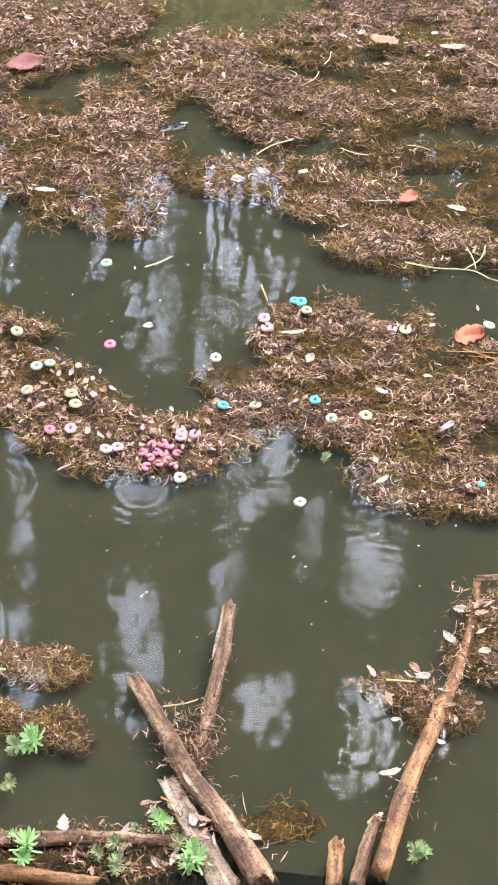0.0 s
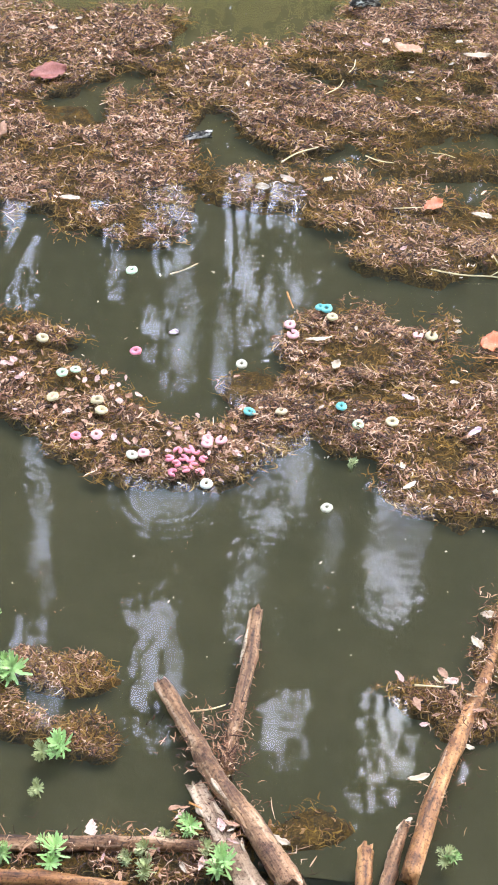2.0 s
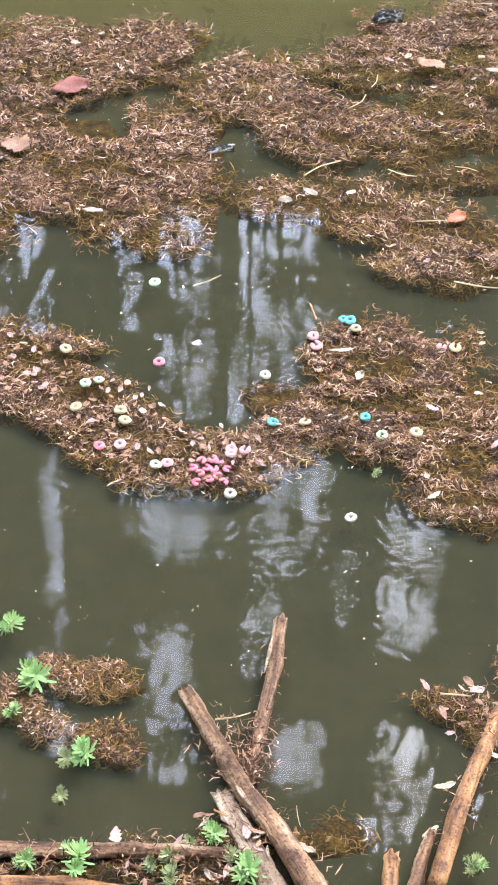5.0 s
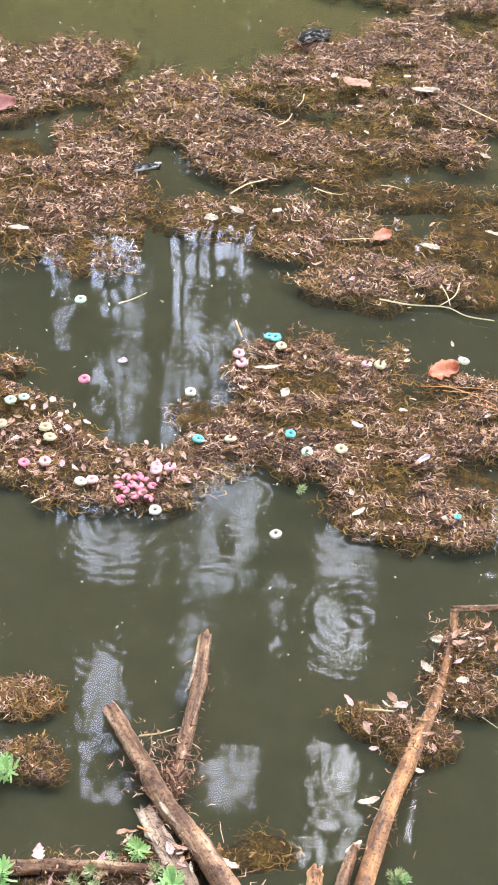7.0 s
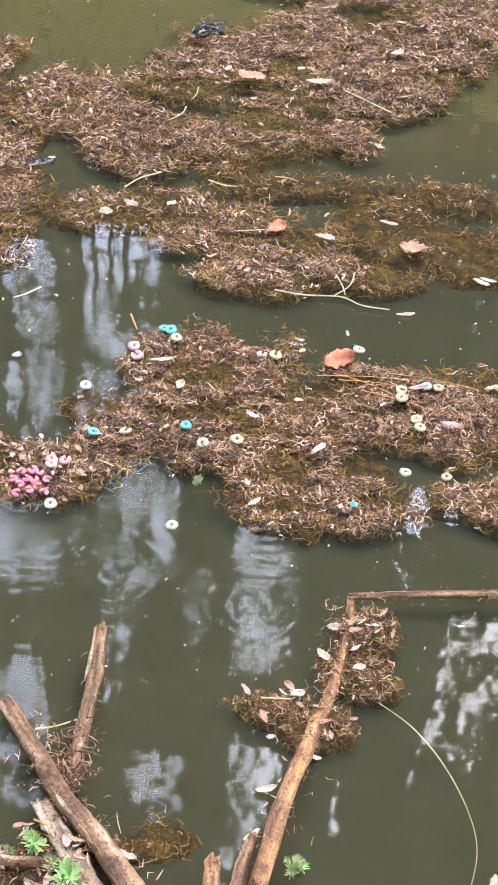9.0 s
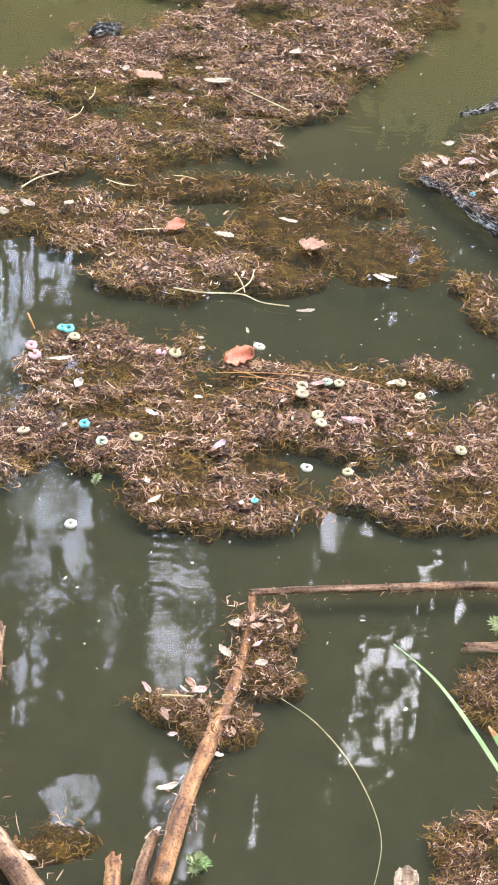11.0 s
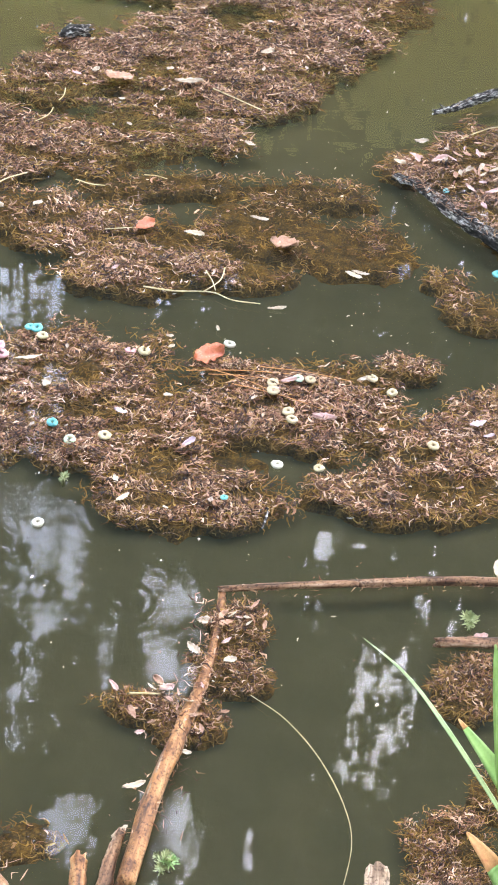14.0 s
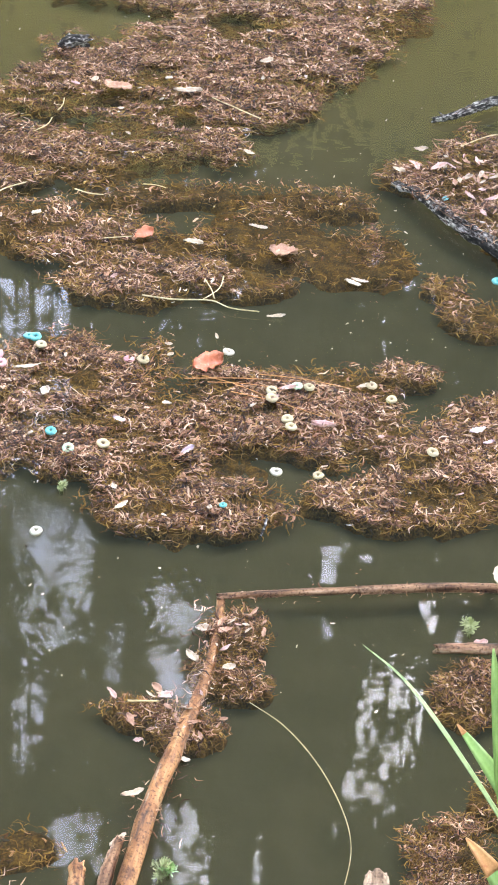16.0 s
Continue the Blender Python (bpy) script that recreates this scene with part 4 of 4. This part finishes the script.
stick("black_twig", "small wet black twig tangle among weed", [(-0.316, 2.477, 0.004), (-0.300, 2.484, 0.006), (-0.282, 2.493, 0.004)], 0.0037, 0.0045, WOOD_DARK, 15, "twig", rough=0.3, stubs=((0.3, 0.012, 70), (0.6, 0.012, -60)))
stick("black_twig", "bent black twig floating on open water", [(0.155, 1.837, 0.002), (0.166, 1.842, 0.003), (0.164, 1.826, 0.002), (0.160, 1.812, 0.0)], 0.0012, 0.0012, WOOD_DARK, 16, "twig")


def twig(label, points, width, mat, seed, name="twig", stubs=()):
    return stick(name, label, [(x, y, 0.006) for x, y in points], width * 0.66, width * 0.45, mat, seed, "twig", stubs)


twig("curved straw-coloured twig on dead weed", [(-0.184, 2.440), (-0.165, 2.464), (-0.140, 2.480)], 0.0016, TWIG, 30)
twig("short straw-coloured twig on dead weed", [(-0.077, 2.470), (-0.058, 2.461), (-0.039, 2.459)], 0.0013, TWIG, 31)
twig("short straw-coloured twig on dead weed", [(0.010, 2.489), (0.026, 2.488), (0.040, 2.482)], 0.0010, TWIG, 32)
twig("long pale twig across dead weed", [(0.096, 2.718), (0.129, 2.693), (0.162, 2.668)], 0.0015, TWIG, 33)
twig("forked straw-coloured twig at the mat's edge", [(0.018, 2.239), (0.055, 2.233), (0.100, 2.234), (0.125, 2.220), (0.159, 2.215)], 0.0014, TWIG, 34)
twig("forked straw-coloured twig at the mat's edge", [(0.093, 2.279), (0.101, 2.258), (0.105, 2.238)], 0.0013, TWIG, 35)
twig("forked straw-coloured twig at the mat's edge", [(0.116, 2.287), (0.110, 2.259), (0.090, 2.234)], 0.0013, TWIG, 36)
twig("pale twig sticking out of dead weed", [(-0.118, 2.645), (-0.123, 2.627), (-0.139, 2.608)], 0.0012, TWIG, 37)
twig("pale twig in dead weed", [(-0.105, 2.698), (-0.106, 2.680), (-0.112, 2.665)], 0.0012, TWIG, 38)
twig("straight pale twig on dead weed", [(-0.034, 2.359), (0.001, 2.366)], 0.0011, TWIG, 39)
twig("pale twig across the branch tops", [(-0.188, 1.491), (-0.168, 1.497), (-0.148, 1.508)], 0.0014, TWIG, 40)
twig("pale bark sliver on caught weed", [(0.030, 1.554), (0.060, 1.555)], 0.0018, TWIG, 41)
twig("straw sliver over peeling bark", [(-0.176, 1.378), (-0.150, 1.366)], 0.0018, NEEDLE, 42)
twig("yellow stub in dead weed", [(-0.153, 2.169), (-0.143, 2.140)], 0.0016, NEEDLE, 43)
twig("pale twig on mirrored water", [(-0.297, 2.185), (-0.282, 2.195), (-0.266, 2.211)], 0.0012, TWIG, 44)
twig("thin pale twig across weed", [(0.431, 2.620), (0.472, 2.651), (0.520, 2.665)], 0.0012, TWIG, 45)
for k, (x0, y0, x1, y1) in enumerate([(0.073, 2.076, 0.206, 2.078), (0.093, 2.083, 0.166, 2.049), (0.126, 2.055, 0.231, 2.015), (0.159, 2.090, 0.265, 2.070), (0.099, 2.071, 0.192, 2.062)]):
    twig("thin orange pine needle on dead weed", [(x0, y0), ((x0 + x1) / 2, (y0 + y1) / 2 + 0.004), (x1, y1)], 0.0008, NEEDLE, 50 + k, "pine_needle")


# ---- cereal rings ----
def mat_top(x, y):
    """How high the weed stands above the water at a place."""
    d = max(float(cover(np.array([x]), np.array([y]), b, h, s)[0]) for b, h, s in MAT_FORMS)
    return 0.0 if d < 0.04 else 0.002 + 0.006 * min(d, 0.8)


def rings(colour, words, places, seed, open_ones=(), outer=0.0070, gap=0.9):
    for k, (x, y) in enumerate(places):
        r = random.Random(seed + k)
        me = ring_mesh(RINGS[colour], seed + k, outer * r.uniform(0.92, 1.08), gap if k in open_ones else 0.0)
        ob = tagged(new("cereal_ring", me), words, "cereal ring", "floating cereal rings")
        ob.matrix_world = pose(x, y, 0.0022 + mat_top(x, y), r.uniform(-9, 9), r.uniform(-9, 9), r.uniform(0, 360))


rings("teal", "soaked teal cereal ring floating on weed", [(-0.073, 1.968), (-0.176, 1.945), (-0.111, 2.146), (-0.103, 2.144), (0.454, 2.308)], 100)
rings("teal", "small teal cereal crumb floating on water", [(0.119, 1.850), (0.402, 2.494)], 110, outer=0.0042)
rings("green", "soaked pale green cereal ring floating on weed", [(-0.052, 1.938), (0.202, 2.067), (-0.396, 1.981), (-0.382, 1.990), (-0.345, 2.191)], 120)
rings("cream", "soaked cream-yellow cereal ring floating on weed", [(-0.014, 1.947), (-0.140, 1.949), (-0.095, 2.126), (0.024, 2.110), (0.173, 2.059), (0.173, 2.044), (0.216, 2.066), (0.190, 2.008), (0.194, 1.993), (0.223, 1.915),
      (-0.429, 2.040), (-0.400, 1.938), (-0.349, 1.939), (-0.342, 1.924), (0.310, 2.053), (0.351, 1.957), (0.288, 2.076)], 140, (1, 3, 16))
rings("white", "soaked whitish cereal ring floating on open water", [(0.123, 2.136), (0.177, 1.918), (-0.193, 2.024), (-0.077, 1.803), (-0.211, 1.824), (-0.297, 1.853)], 170)
rings("pink", "soaked pink cereal ring floating beside weed", [(-0.364, 1.878), (-0.319, 2.039)], 180)
rings("pink", "broken pink cereal ring in a soaked heap", [(-0.248, 1.866), (-0.233, 1.855), (-0.241, 1.856), (-0.247, 1.846), (-0.228, 1.845), (-0.236, 1.838), (-0.228, 1.867), (-0.256, 1.854), (-0.218, 1.857), (-0.249, 1.832), (-0.236, 1.870), (-0.220, 1.838)], 184, range(12), 0.0056, 1.5)
rings("rose", "soaked rose-pink cereal ring floating on weed", [(0.008, 2.108), (-0.285, 1.858), (-0.217, 1.882), (-0.144, 2.107), (-0.139, 2.090), (-0.217, 1.889), (-0.341, 1.881), (-0.202, 1.890)], 190, (0, 4, 7))


# ---- fallen leaves ----
def leaves(kind, words, name, rows, seed, blunt=0.6, cup=0.12):
    for k, (x, y, length, width, turn) in enumerate(rows):
        r = random.Random(seed + k)
        ob = tagged(new(name, leaf_mesh(name, length, width, LEAVES[kind], seed + k, blunt, cup, r.uniform(0.0, 0.25))), words, "leaf", "fallen leaves")
        ob.matrix_world = pose(x, y, 0.003 + mat_top(x, y) + 0.05 * width * (width > 0.02), r.uniform(-8, 8) + (8 if width > 0.02 else 4), r.uniform(-8, 8), turn)


leaves("orange", "curled bright orange fallen leaf on weed", "fallen_leaf", [(0.099, 2.107, 0.039, 0.039, 20), (0.016, 2.369, 0.027, 0.021, 30)], 200, 0.45, 0.08)
leaves("tan", "dry tan fallen leaf lying on weed", "fallen_leaf", [(-0.034, 2.732, 0.040, 0.036, 10), (0.190, 2.346, 0.040, 0.030, -35), (-0.564, 2.449, 0.040, 0.036, -20)], 210, 0.45, 0.06)
leaves("red", "dark red fallen leaf lying on weed", "fallen_leaf", [(-0.516, 2.598, 0.052, 0.036, 24)], 220, 0.6)
leaves("cream", "small cream-coloured leaf piece on weed", "leaf_piece", [
    (0.039, 1.438, 0.024, 0.010, 22), (0.091, 1.619, 0.020, 0.010, -60), (0.101, 1.663, 0.016, 0.012, -20), (0.127, 1.601, 0.014, 0.009, 20), (0.085, 1.482, 0.014, 0.006, 10), (0.028, 1.380, 0.020, 0.010, 50),
    (-0.087, 1.347, 0.024, 0.010, -28), (0.062, 2.729, 0.040, 0.013, 4), (-0.173, 2.397, 0.022, 0.012, -35), (-0.203, 2.377, 0.018, 0.011, 5), (-0.121, 2.402, 0.018, 0.011, 65), (0.147, 2.583, 0.017, 0.010, -25)], 230)
leaves("cream", "small cream-coloured leaf piece on weed", "leaf_piece", [
    (0.171, 2.822, 0.019, 0.012, 10), (0.077, 2.355, 0.026, 0.009, -15), (0.158, 2.393, 0.024, 0.007, -5), (0.274, 2.288, 0.022, 0.010, -10), (-0.108, 2.081, 0.032, 0.010, 25), (0.010, 1.845, 0.020, 0.009, 45),
    (0.177, 2.212, 0.018, 0.006, 0), (-0.084, 2.037, 0.016, 0.012, 60), (-0.442, 2.318, 0.026, 0.009, 15), (0.323, 1.739, 0.020, 0.007, 8), (0.283, 2.295, 0.022, 0.008, -5), (0.378, 2.614, 0.018, 0.013, 0)], 250)
leaves("cream", "small cream-coloured leaf piece on weed", "leaf_piece", [
    (-0.066, 2.746, 0.012, 0.009, 30), (-0.203, 2.380, 0.015, 0.010, 0), (0.035, 2.761, 0.012, 0.010, 60), (-0.529, 2.714, 0.014, 0.010, 0), (-0.498, 2.748, 0.010, 0.008, 0), (0.344, 2.550, 0.018, 0.009, -40),
    (0.408, 1.760, 0.030, 0.012, 80), (0.183, 2.211, 0.016, 0.005, 20), (0.109, 2.164, 0.012, 0.005, -70), (0.053, 2.142, 0.009, 0.007, 0), (0.055, 2.125, 0.009, 0.008, 40), (0.280, 2.074, 0.02, 0.008, 10)], 270)
leaves("pink", "small pink fallen leaf lying on the stick", "leaf_piece", [
    (0.066, 1.560, 0.016, 0.012, 30), (-0.116, 1.349, 0.024, 0.011, -35), (-0.262, 1.337, 0.022, 0.013, -80), (0.230, 1.997, 0.028, 0.009, -10), (0.191, 2.062, 0.020, 0.009, 0), (0.229, 1.998, 0.026, 0.009, -12),
    (0.380, 1.656, 0.019, 0.010, 30), (-0.092, 2.733, 0.013, 0.008, 10), (-0.104, 1.293, 0.018, 0.014, 10), (0.042, 1.506, 0.010, 0.007, 0), (0.466, 2.491, 0.03, 0.010, 10), (0.397, 2.560, 0.026, 0.010, 30)], 290)
leaves("lilac", "lilac-grey scrap floating on weed", "leaf_piece", [(0.002, 1.989, 0.016, 0.010, -15), (0.404, 1.997, 0.020, 0.016, 20), (0.415, 1.977, 0.013, 0.007, 0), (0.079, 1.940, 0.018, 0.010, 30), (-0.279, 2.077, 0.012, 0.010, 0)], 310)
# crumbs scattered over the mats
CRUMBS = random.Random(77)
for k in range(150):
    x, y = CRUMBS.uniform(-0.62, 0.62), CRUMBS.uniform(1.72, 3.0)
    inside = max(float(cover(np.array([x]), np.array([y]), b, h, s)[0]) for b, h, s in MAT_FORMS)
    if inside > 0.1:
        size = CRUMBS.uniform(0.005, 0.011)
        ob = tagged(new("leaf_crumb", leaf_mesh("leaf_crumb", size, size * CRUMBS.uniform(0.4, 0.8), LEAVES[CRUMBS.choice(["cream", "tan", "pink", "cream"])], 400 + k)), "tiny pale leaf crumb lying on dead weed", "leaf crumb", "leaf crumbs")
        ob.matrix_world = pose(x, y, 0.002 + mat_top(x, y), CRUMBS.uniform(-20, 20), CRUMBS.uniform(-20, 20), CRUMBS.uniform(0, 360))


# pale scraps behind the black branch and among the logs
for k in range(150):
    x, y = CRUMBS.choice([(0.456, 2.552), (0.419, 2.562), (0.462, 2.444), (-0.194, 1.334), (-0.158, 1.339), (-0.206, 1.303), (0.085, 1.532), (0.135, 1.664)])
    x, y = x + CRUMBS.gauss(0, 0.035), y + CRUMBS.gauss(0, 0.03)
    if max(float(cover(np.array([x]), np.array([y]), b, h, s)[0]) for b, h, s in MAT_FORMS) > 0.0:
        size = CRUMBS.uniform(0.006, 0.02)
        ob = tagged(new("leaf_crumb", leaf_mesh("leaf_crumb", size, size * CRUMBS.uniform(0.25, 0.6), LEAVES[CRUMBS.choice(["cream", "tan", "pink", "tan"])], 900 + k)), "torn pale leaf scrap caught in weed", "leaf crumb", "leaf crumbs")
        ob.matrix_world = pose(x, y, 0.003 + mat_top(x, y), CRUMBS.uniform(-20, 20), CRUMBS.uniform(-20, 20), CRUMBS.uniform(0, 360))


for k in range(110):
    u, q = CRUMBS.uniform(0, 1), CRUMBS.gauss(0, 0.035)
    x, y = -0.56 + 0.40 * u, 2.03 - 0.17 * u + q
    if max(float(cover(np.array([x]), np.array([y]), b, h, s)[0]) for b, h, s in MAT_FORMS) > 0.0:
        size = CRUMBS.uniform(0.005, 0.012)
        ob = tagged(new("leaf_crumb", leaf_mesh("leaf_crumb", size, size * CRUMBS.uniform(0.55, 0.95), LEAVES[CRUMBS.choice(["tan", "tan", "pink", "pink"])], 600 + k)), "small pinkish petal crumb lying on dead weed", "leaf crumb", "leaf crumbs")
        ob.matrix_world = pose(x, y, 0.002 + mat_top(x, y), CRUMBS.uniform(-20, 20), CRUMBS.uniform(-20, 20), CRUMBS.uniform(0, 360))


# ---- green plants ----
def milfoil(x, y, size, seed, mat=GREEN, label="bright green feathery water plant shoots"):
    """Shoots of water milfoil: each a stem with whorls of narrow leaves that stand up round it."""
    r = random.Random(seed)
    thing = tagged(new("water_plant"), label, "water plant", "water plants")
    thing.location = (x, y, 0.0)
    for shoot in range(3):
        a0 = 2.1 * shoot + r.uniform(-0.4, 0.4)
        off = Vector((math.cos(a0), math.sin(a0), 0)) * size * (0.0 if shoot == 0 else r.uniform(0.45, 0.7))
        big = size * (0.95 if shoot == 0 else r.uniform(0.45, 0.7))
        tip = Vector((r.uniform(-0.5, 0.5), r.uniform(-0.7, 0.1), 1.0)).normalized()
        side = tip.cross(Vector((1, 0, 0))).normalized()
        fore = side.cross(tip)
        bm = bmesh.new()
        tube_mesh(bm, along([off * 0.3 + Vector((0, 0, -0.006)), off * 0.9 + Vector((0, 0, 0.002)), off + Vector((0, 0, 0.006)), off + Vector((0, 0, 0.006)) + tip * big * 0.8], 8, 0.0004, seed), [0.0011] * 7 + [0.0005], 6, seed)
        stem = part("stem", bm, OLIVE, thing)
        bm = bmesh.new()
        for tier in range(5):
            root = off + Vector((0, 0, 0.005)) + tip * big * 0.17 * tier
            count = 7 if tier < 4 else 5
            for k in range(count):
                a = 2 * math.pi * (k + 0.5 * tier) / count + r.uniform(-0.25, 0.25)
                out = side * math.cos(a) + fore * math.sin(a)
                length = big * (0.85 - 0.11 * tier) * r.uniform(0.75, 1.15)
                lift = 0.25 + 0.3 * tier
                across = tip.cross(out).normalized()
                rows = []
                for i in range(5):
                    s = i / 4
                    p = root + out * length * s + tip * length * (lift * s + 0.15 * s * s)
                    half = big * 0.075 * (0.5 + 0.6 * s) * (1 if i < 4 else 0.45)
                    rows.append([bm.verts.new(p + across * q * half + tip * (0.3 * half if q else 0)) for q in (-1, 0, 1)])
                for p, n in zip(rows, rows[1:]):
                    for j in range(2):
                        bm.faces.new((p[j], n[j], n[j + 1], p[j + 1]))
        part("leaf_whorl", bm, mat, thing)
    return thing


for k, (x, y, s) in enumerate([(-0.410, 1.591, 0.016), (-0.371, 1.522, 0.023), (-0.305, 1.430, 0.019), (-0.338, 1.296, 0.014), (-0.292, 1.302, 0.020), (-0.173, 1.349, 0.015), (-0.135, 1.310, 0.020), (-0.385, 1.476, 0.010), (0.076, 1.344, 0.009)]):
    milfoil(x, y, s, 500 + k)
for k, (x, y, s) in enumerate([(-0.321, 1.377, 0.011), (-0.323, 1.422, 0.014), (-0.208, 1.319, 0.014), (-0.054, 1.874, 0.007), (0.373, 1.677, 0.012), (0.068, 1.343, 0.012), (-0.205, 1.294, 0.013), (-0.194, 1.336, 0.009), (-0.154, 1.326, 0.011), (-0.225, 1.307, 0.010)]):
    milfoil(x, y, s, 540 + k, OLIVE, "dull yellow-green water plant shoot")


def reed(label, points, width, mat, seed, tip=None, name="reed_leaf", withered=19):
    """A reed leaf: a long keeled blade through points, its tip withered."""
    thing = tagged(new(name), label, "reed", "reeds")
    base = Vector(points[0])
    thing.location = base
    pts = along([Vector(p) - base for p in points], 22)

    def blade(rows, first, last):
        bm = bmesh.new()
        made = []
        for i in range(first, last + 1):
            s = i / 21
            ahead = (pts[min(i + 1, 21)] - pts[max(i - 1, 0)]).normalized()
            side = ahead.cross(Vector((-0.15, -0.77, 0.64)))
            side = side.normalized()
            up = side.cross(ahead)
            half = width / 2 * min(1.0, max(0.03, (1 - s) * 1.9)) ** 0.75
            made.append([bm.verts.new(pts[i] + side * q * half + up * z * half) for q, z in ((-1, 0.25), (-0.5, 0.08), (0, -0.1), (0.5, 0.08), (1, 0.25), (0.5, -0.06), (0, -0.26), (-0.5, -0.06))])
        for a, b in zip(made, made[1:]):
            for k in range(8):
                bm.faces.new((a[k], a[(k + 1) % 8], b[(k + 1) % 8], b[k]))
        bm.faces.new(made[0][::-1])
        bm.faces.new(made[-1])
        return bm

    cut = withered if tip else 21
    part("blade", blade(pts, 0, cut), mat, thing)
    if tip:
        part("tip", blade(pts, cut, 21), tip, thing, "withered orange tip")
    return thing


reed("long slender pale green reed leaf arching over water", [(0.416, 1.331, 0.0), (0.373, 1.377, 0.05), (0.320, 1.448, 0.09), (0.287, 1.513, 0.09), (0.253, 1.578, 0.07)], 0.0042, BLADE_PALE, 600)
reed("broad bright green reed leaf standing upright", [(0.395, 1.273, 0.0), (0.371, 1.334, 0.1), (0.352, 1.356, 0.19), (0.339, 1.379, 0.26)], 0.0210, BLADE, 601)
reed("broad green reed leaf with a withered tip", [(0.432, 1.338, 0.0), (0.390, 1.361, 0.07), (0.356, 1.383, 0.11), (0.326, 1.417, 0.13)], 0.0205, BLADE, 602, BLADE_TIP)
reed("broken reed leaf with an orange withered end", [(0.414, 1.268, 0.0), (0.376, 1.283, 0.05), (0.352, 1.296, 0.08), (0.331, 1.320, 0.09)], 0.0215, BLADE, 603, BLADE_TIP, withered=13)
twig("hair-thin pale grass stalk bent into the water", [(0.148, 1.558), (0.182, 1.527), (0.213, 1.478), (0.234, 1.422), (0.240, 1.375), (0.230, 1.322)], 0.0006, TWIG, 604, "grass_stalk")


# ---- weed caught on the sticks ----
def wisps(label, points, spread, count, seed, high=0.012):
    """Loose strands of dead weed hanging over a stick."""
    r = np.random.RandomState(seed)
    pts = np.array([tuple(p) for p in along([Vector(p) for p in points], 60)])
    at = pts[r.randint(0, 60, count)] + np.stack([r.normal(0, spread, count), r.normal(0, spread, count), r.uniform(0.2, 1.0, count) * high], 1)
    v, f = strand_arrays(at, r.uniform(0, 6.3, count), r.lognormal(math.log(0.007), 0.5, count).clip(0.003, 0.03), r.lognormal(math.log(0.0005), 0.4, count).clip(0.0002, 0.0015), r.normal(0, 1.2, count), r.normal(0, 0.004, count), r)
    return tagged(new("weed_wisps", fast_mesh("weed_wisps", v, f, [STRANDS])), label, "weed", "caught weed", "stuff")


wisps("wisps of dead weed clinging to a slim stick", [(-0.137, 1.580, 0.012), (-0.141, 1.503, 0.010), (-0.145, 1.437, 0.004)], 0.008, 150, 701, 0.004)
wisps("wisps of dead weed clinging to a thick branch", [(-0.193, 1.476, 0.006), (-0.150, 1.404, 0.007), (-0.080, 1.307, 0.008)], 0.014, 260, 702, 0.005)
wisps("wisps of dead weed clinging to a broken stick", [(0.114, 1.687, 0.004), (0.098, 1.588, 0.006), (0.078, 1.491, 0.008), (0.047, 1.364, 0.010)], 0.014, 300, 703, 0.006)
wisps("wisps of dead weed clinging to a floating pole", [(0.129, 1.709, 0.004), (0.266, 1.724, 0.004), (0.396, 1.735, 0.004)], 0.006, 130, 704, 0.004)
wisps("wisps of dead weed clinging to edge logs", [(-0.353, 1.304, 0.006), (-0.239, 1.315, 0.006), (-0.146, 1.324, 0.006)], 0.014, 260, 705, 0.008)
wisps("wisps of dead weed between crossed sticks", [(-0.175, 1.485, 0.004), (-0.144, 1.459, 0.004), (-0.151, 1.423, 0.004)], 0.012, 240, 706, 0.006)
wisps("pale scraps of weed on a black branch", [(0.356, 2.507, 0.008), (0.404, 2.445, 0.014), (0.463, 2.373, 0.014)], 0.010, 360, 707, 0.012)


# ---- fine litter on the open water ----
SPECKS = np.random.RandomState(88)
sx, sy = SPECKS.uniform(-0.66, 0.66, 5200), SPECKS.uniform(1.6, 3.1, 5200)
drift = waves(sx, sy, 0.09, 801, 3) > SPECKS.uniform(-0.4, 1.3, 5200)
sx, sy = sx[drift], sy[drift]
n = len(sx)
v, f = strand_arrays(np.stack([sx, sy, np.full(n, 0.0006)], 1), SPECKS.uniform(0, 6.3, n), SPECKS.lognormal(math.log(0.0016), 0.6, n).clip(0.0006, 0.009), SPECKS.lognormal(math.log(0.0004), 0.4, n).clip(0.0002, 0.0012), SPECKS.normal(0, 0.8, n), np.zeros(n), SPECKS)
tagged(new("water_litter", fast_mesh("water_litter", v, f, [STRANDS])), "fine pale specks of litter floating on open water", "litter", "", "stuff")
n = 250
px, py = SPECKS.uniform(-0.62, 0.62, n), SPECKS.uniform(1.55, 3.0, n)
v, f = strand_arrays(np.stack([px, py, np.full(n, 0.0006)], 1), SPECKS.uniform(0, 6.3, n), SPECKS.lognormal(math.log(0.0024), 0.5, n).clip(0.0012, 0.008), SPECKS.lognormal(math.log(0.0009), 0.3, n).clip(0.0005, 0.0018), SPECKS.normal(0, 0.5, n), np.zeros(n), SPECKS)
tagged(new("seed_litter", fast_mesh("seed_litter", v, f, [LEAVES["cream"]])), "scattered cream seeds and petal bits floating on water", "litter", "", "stuff")
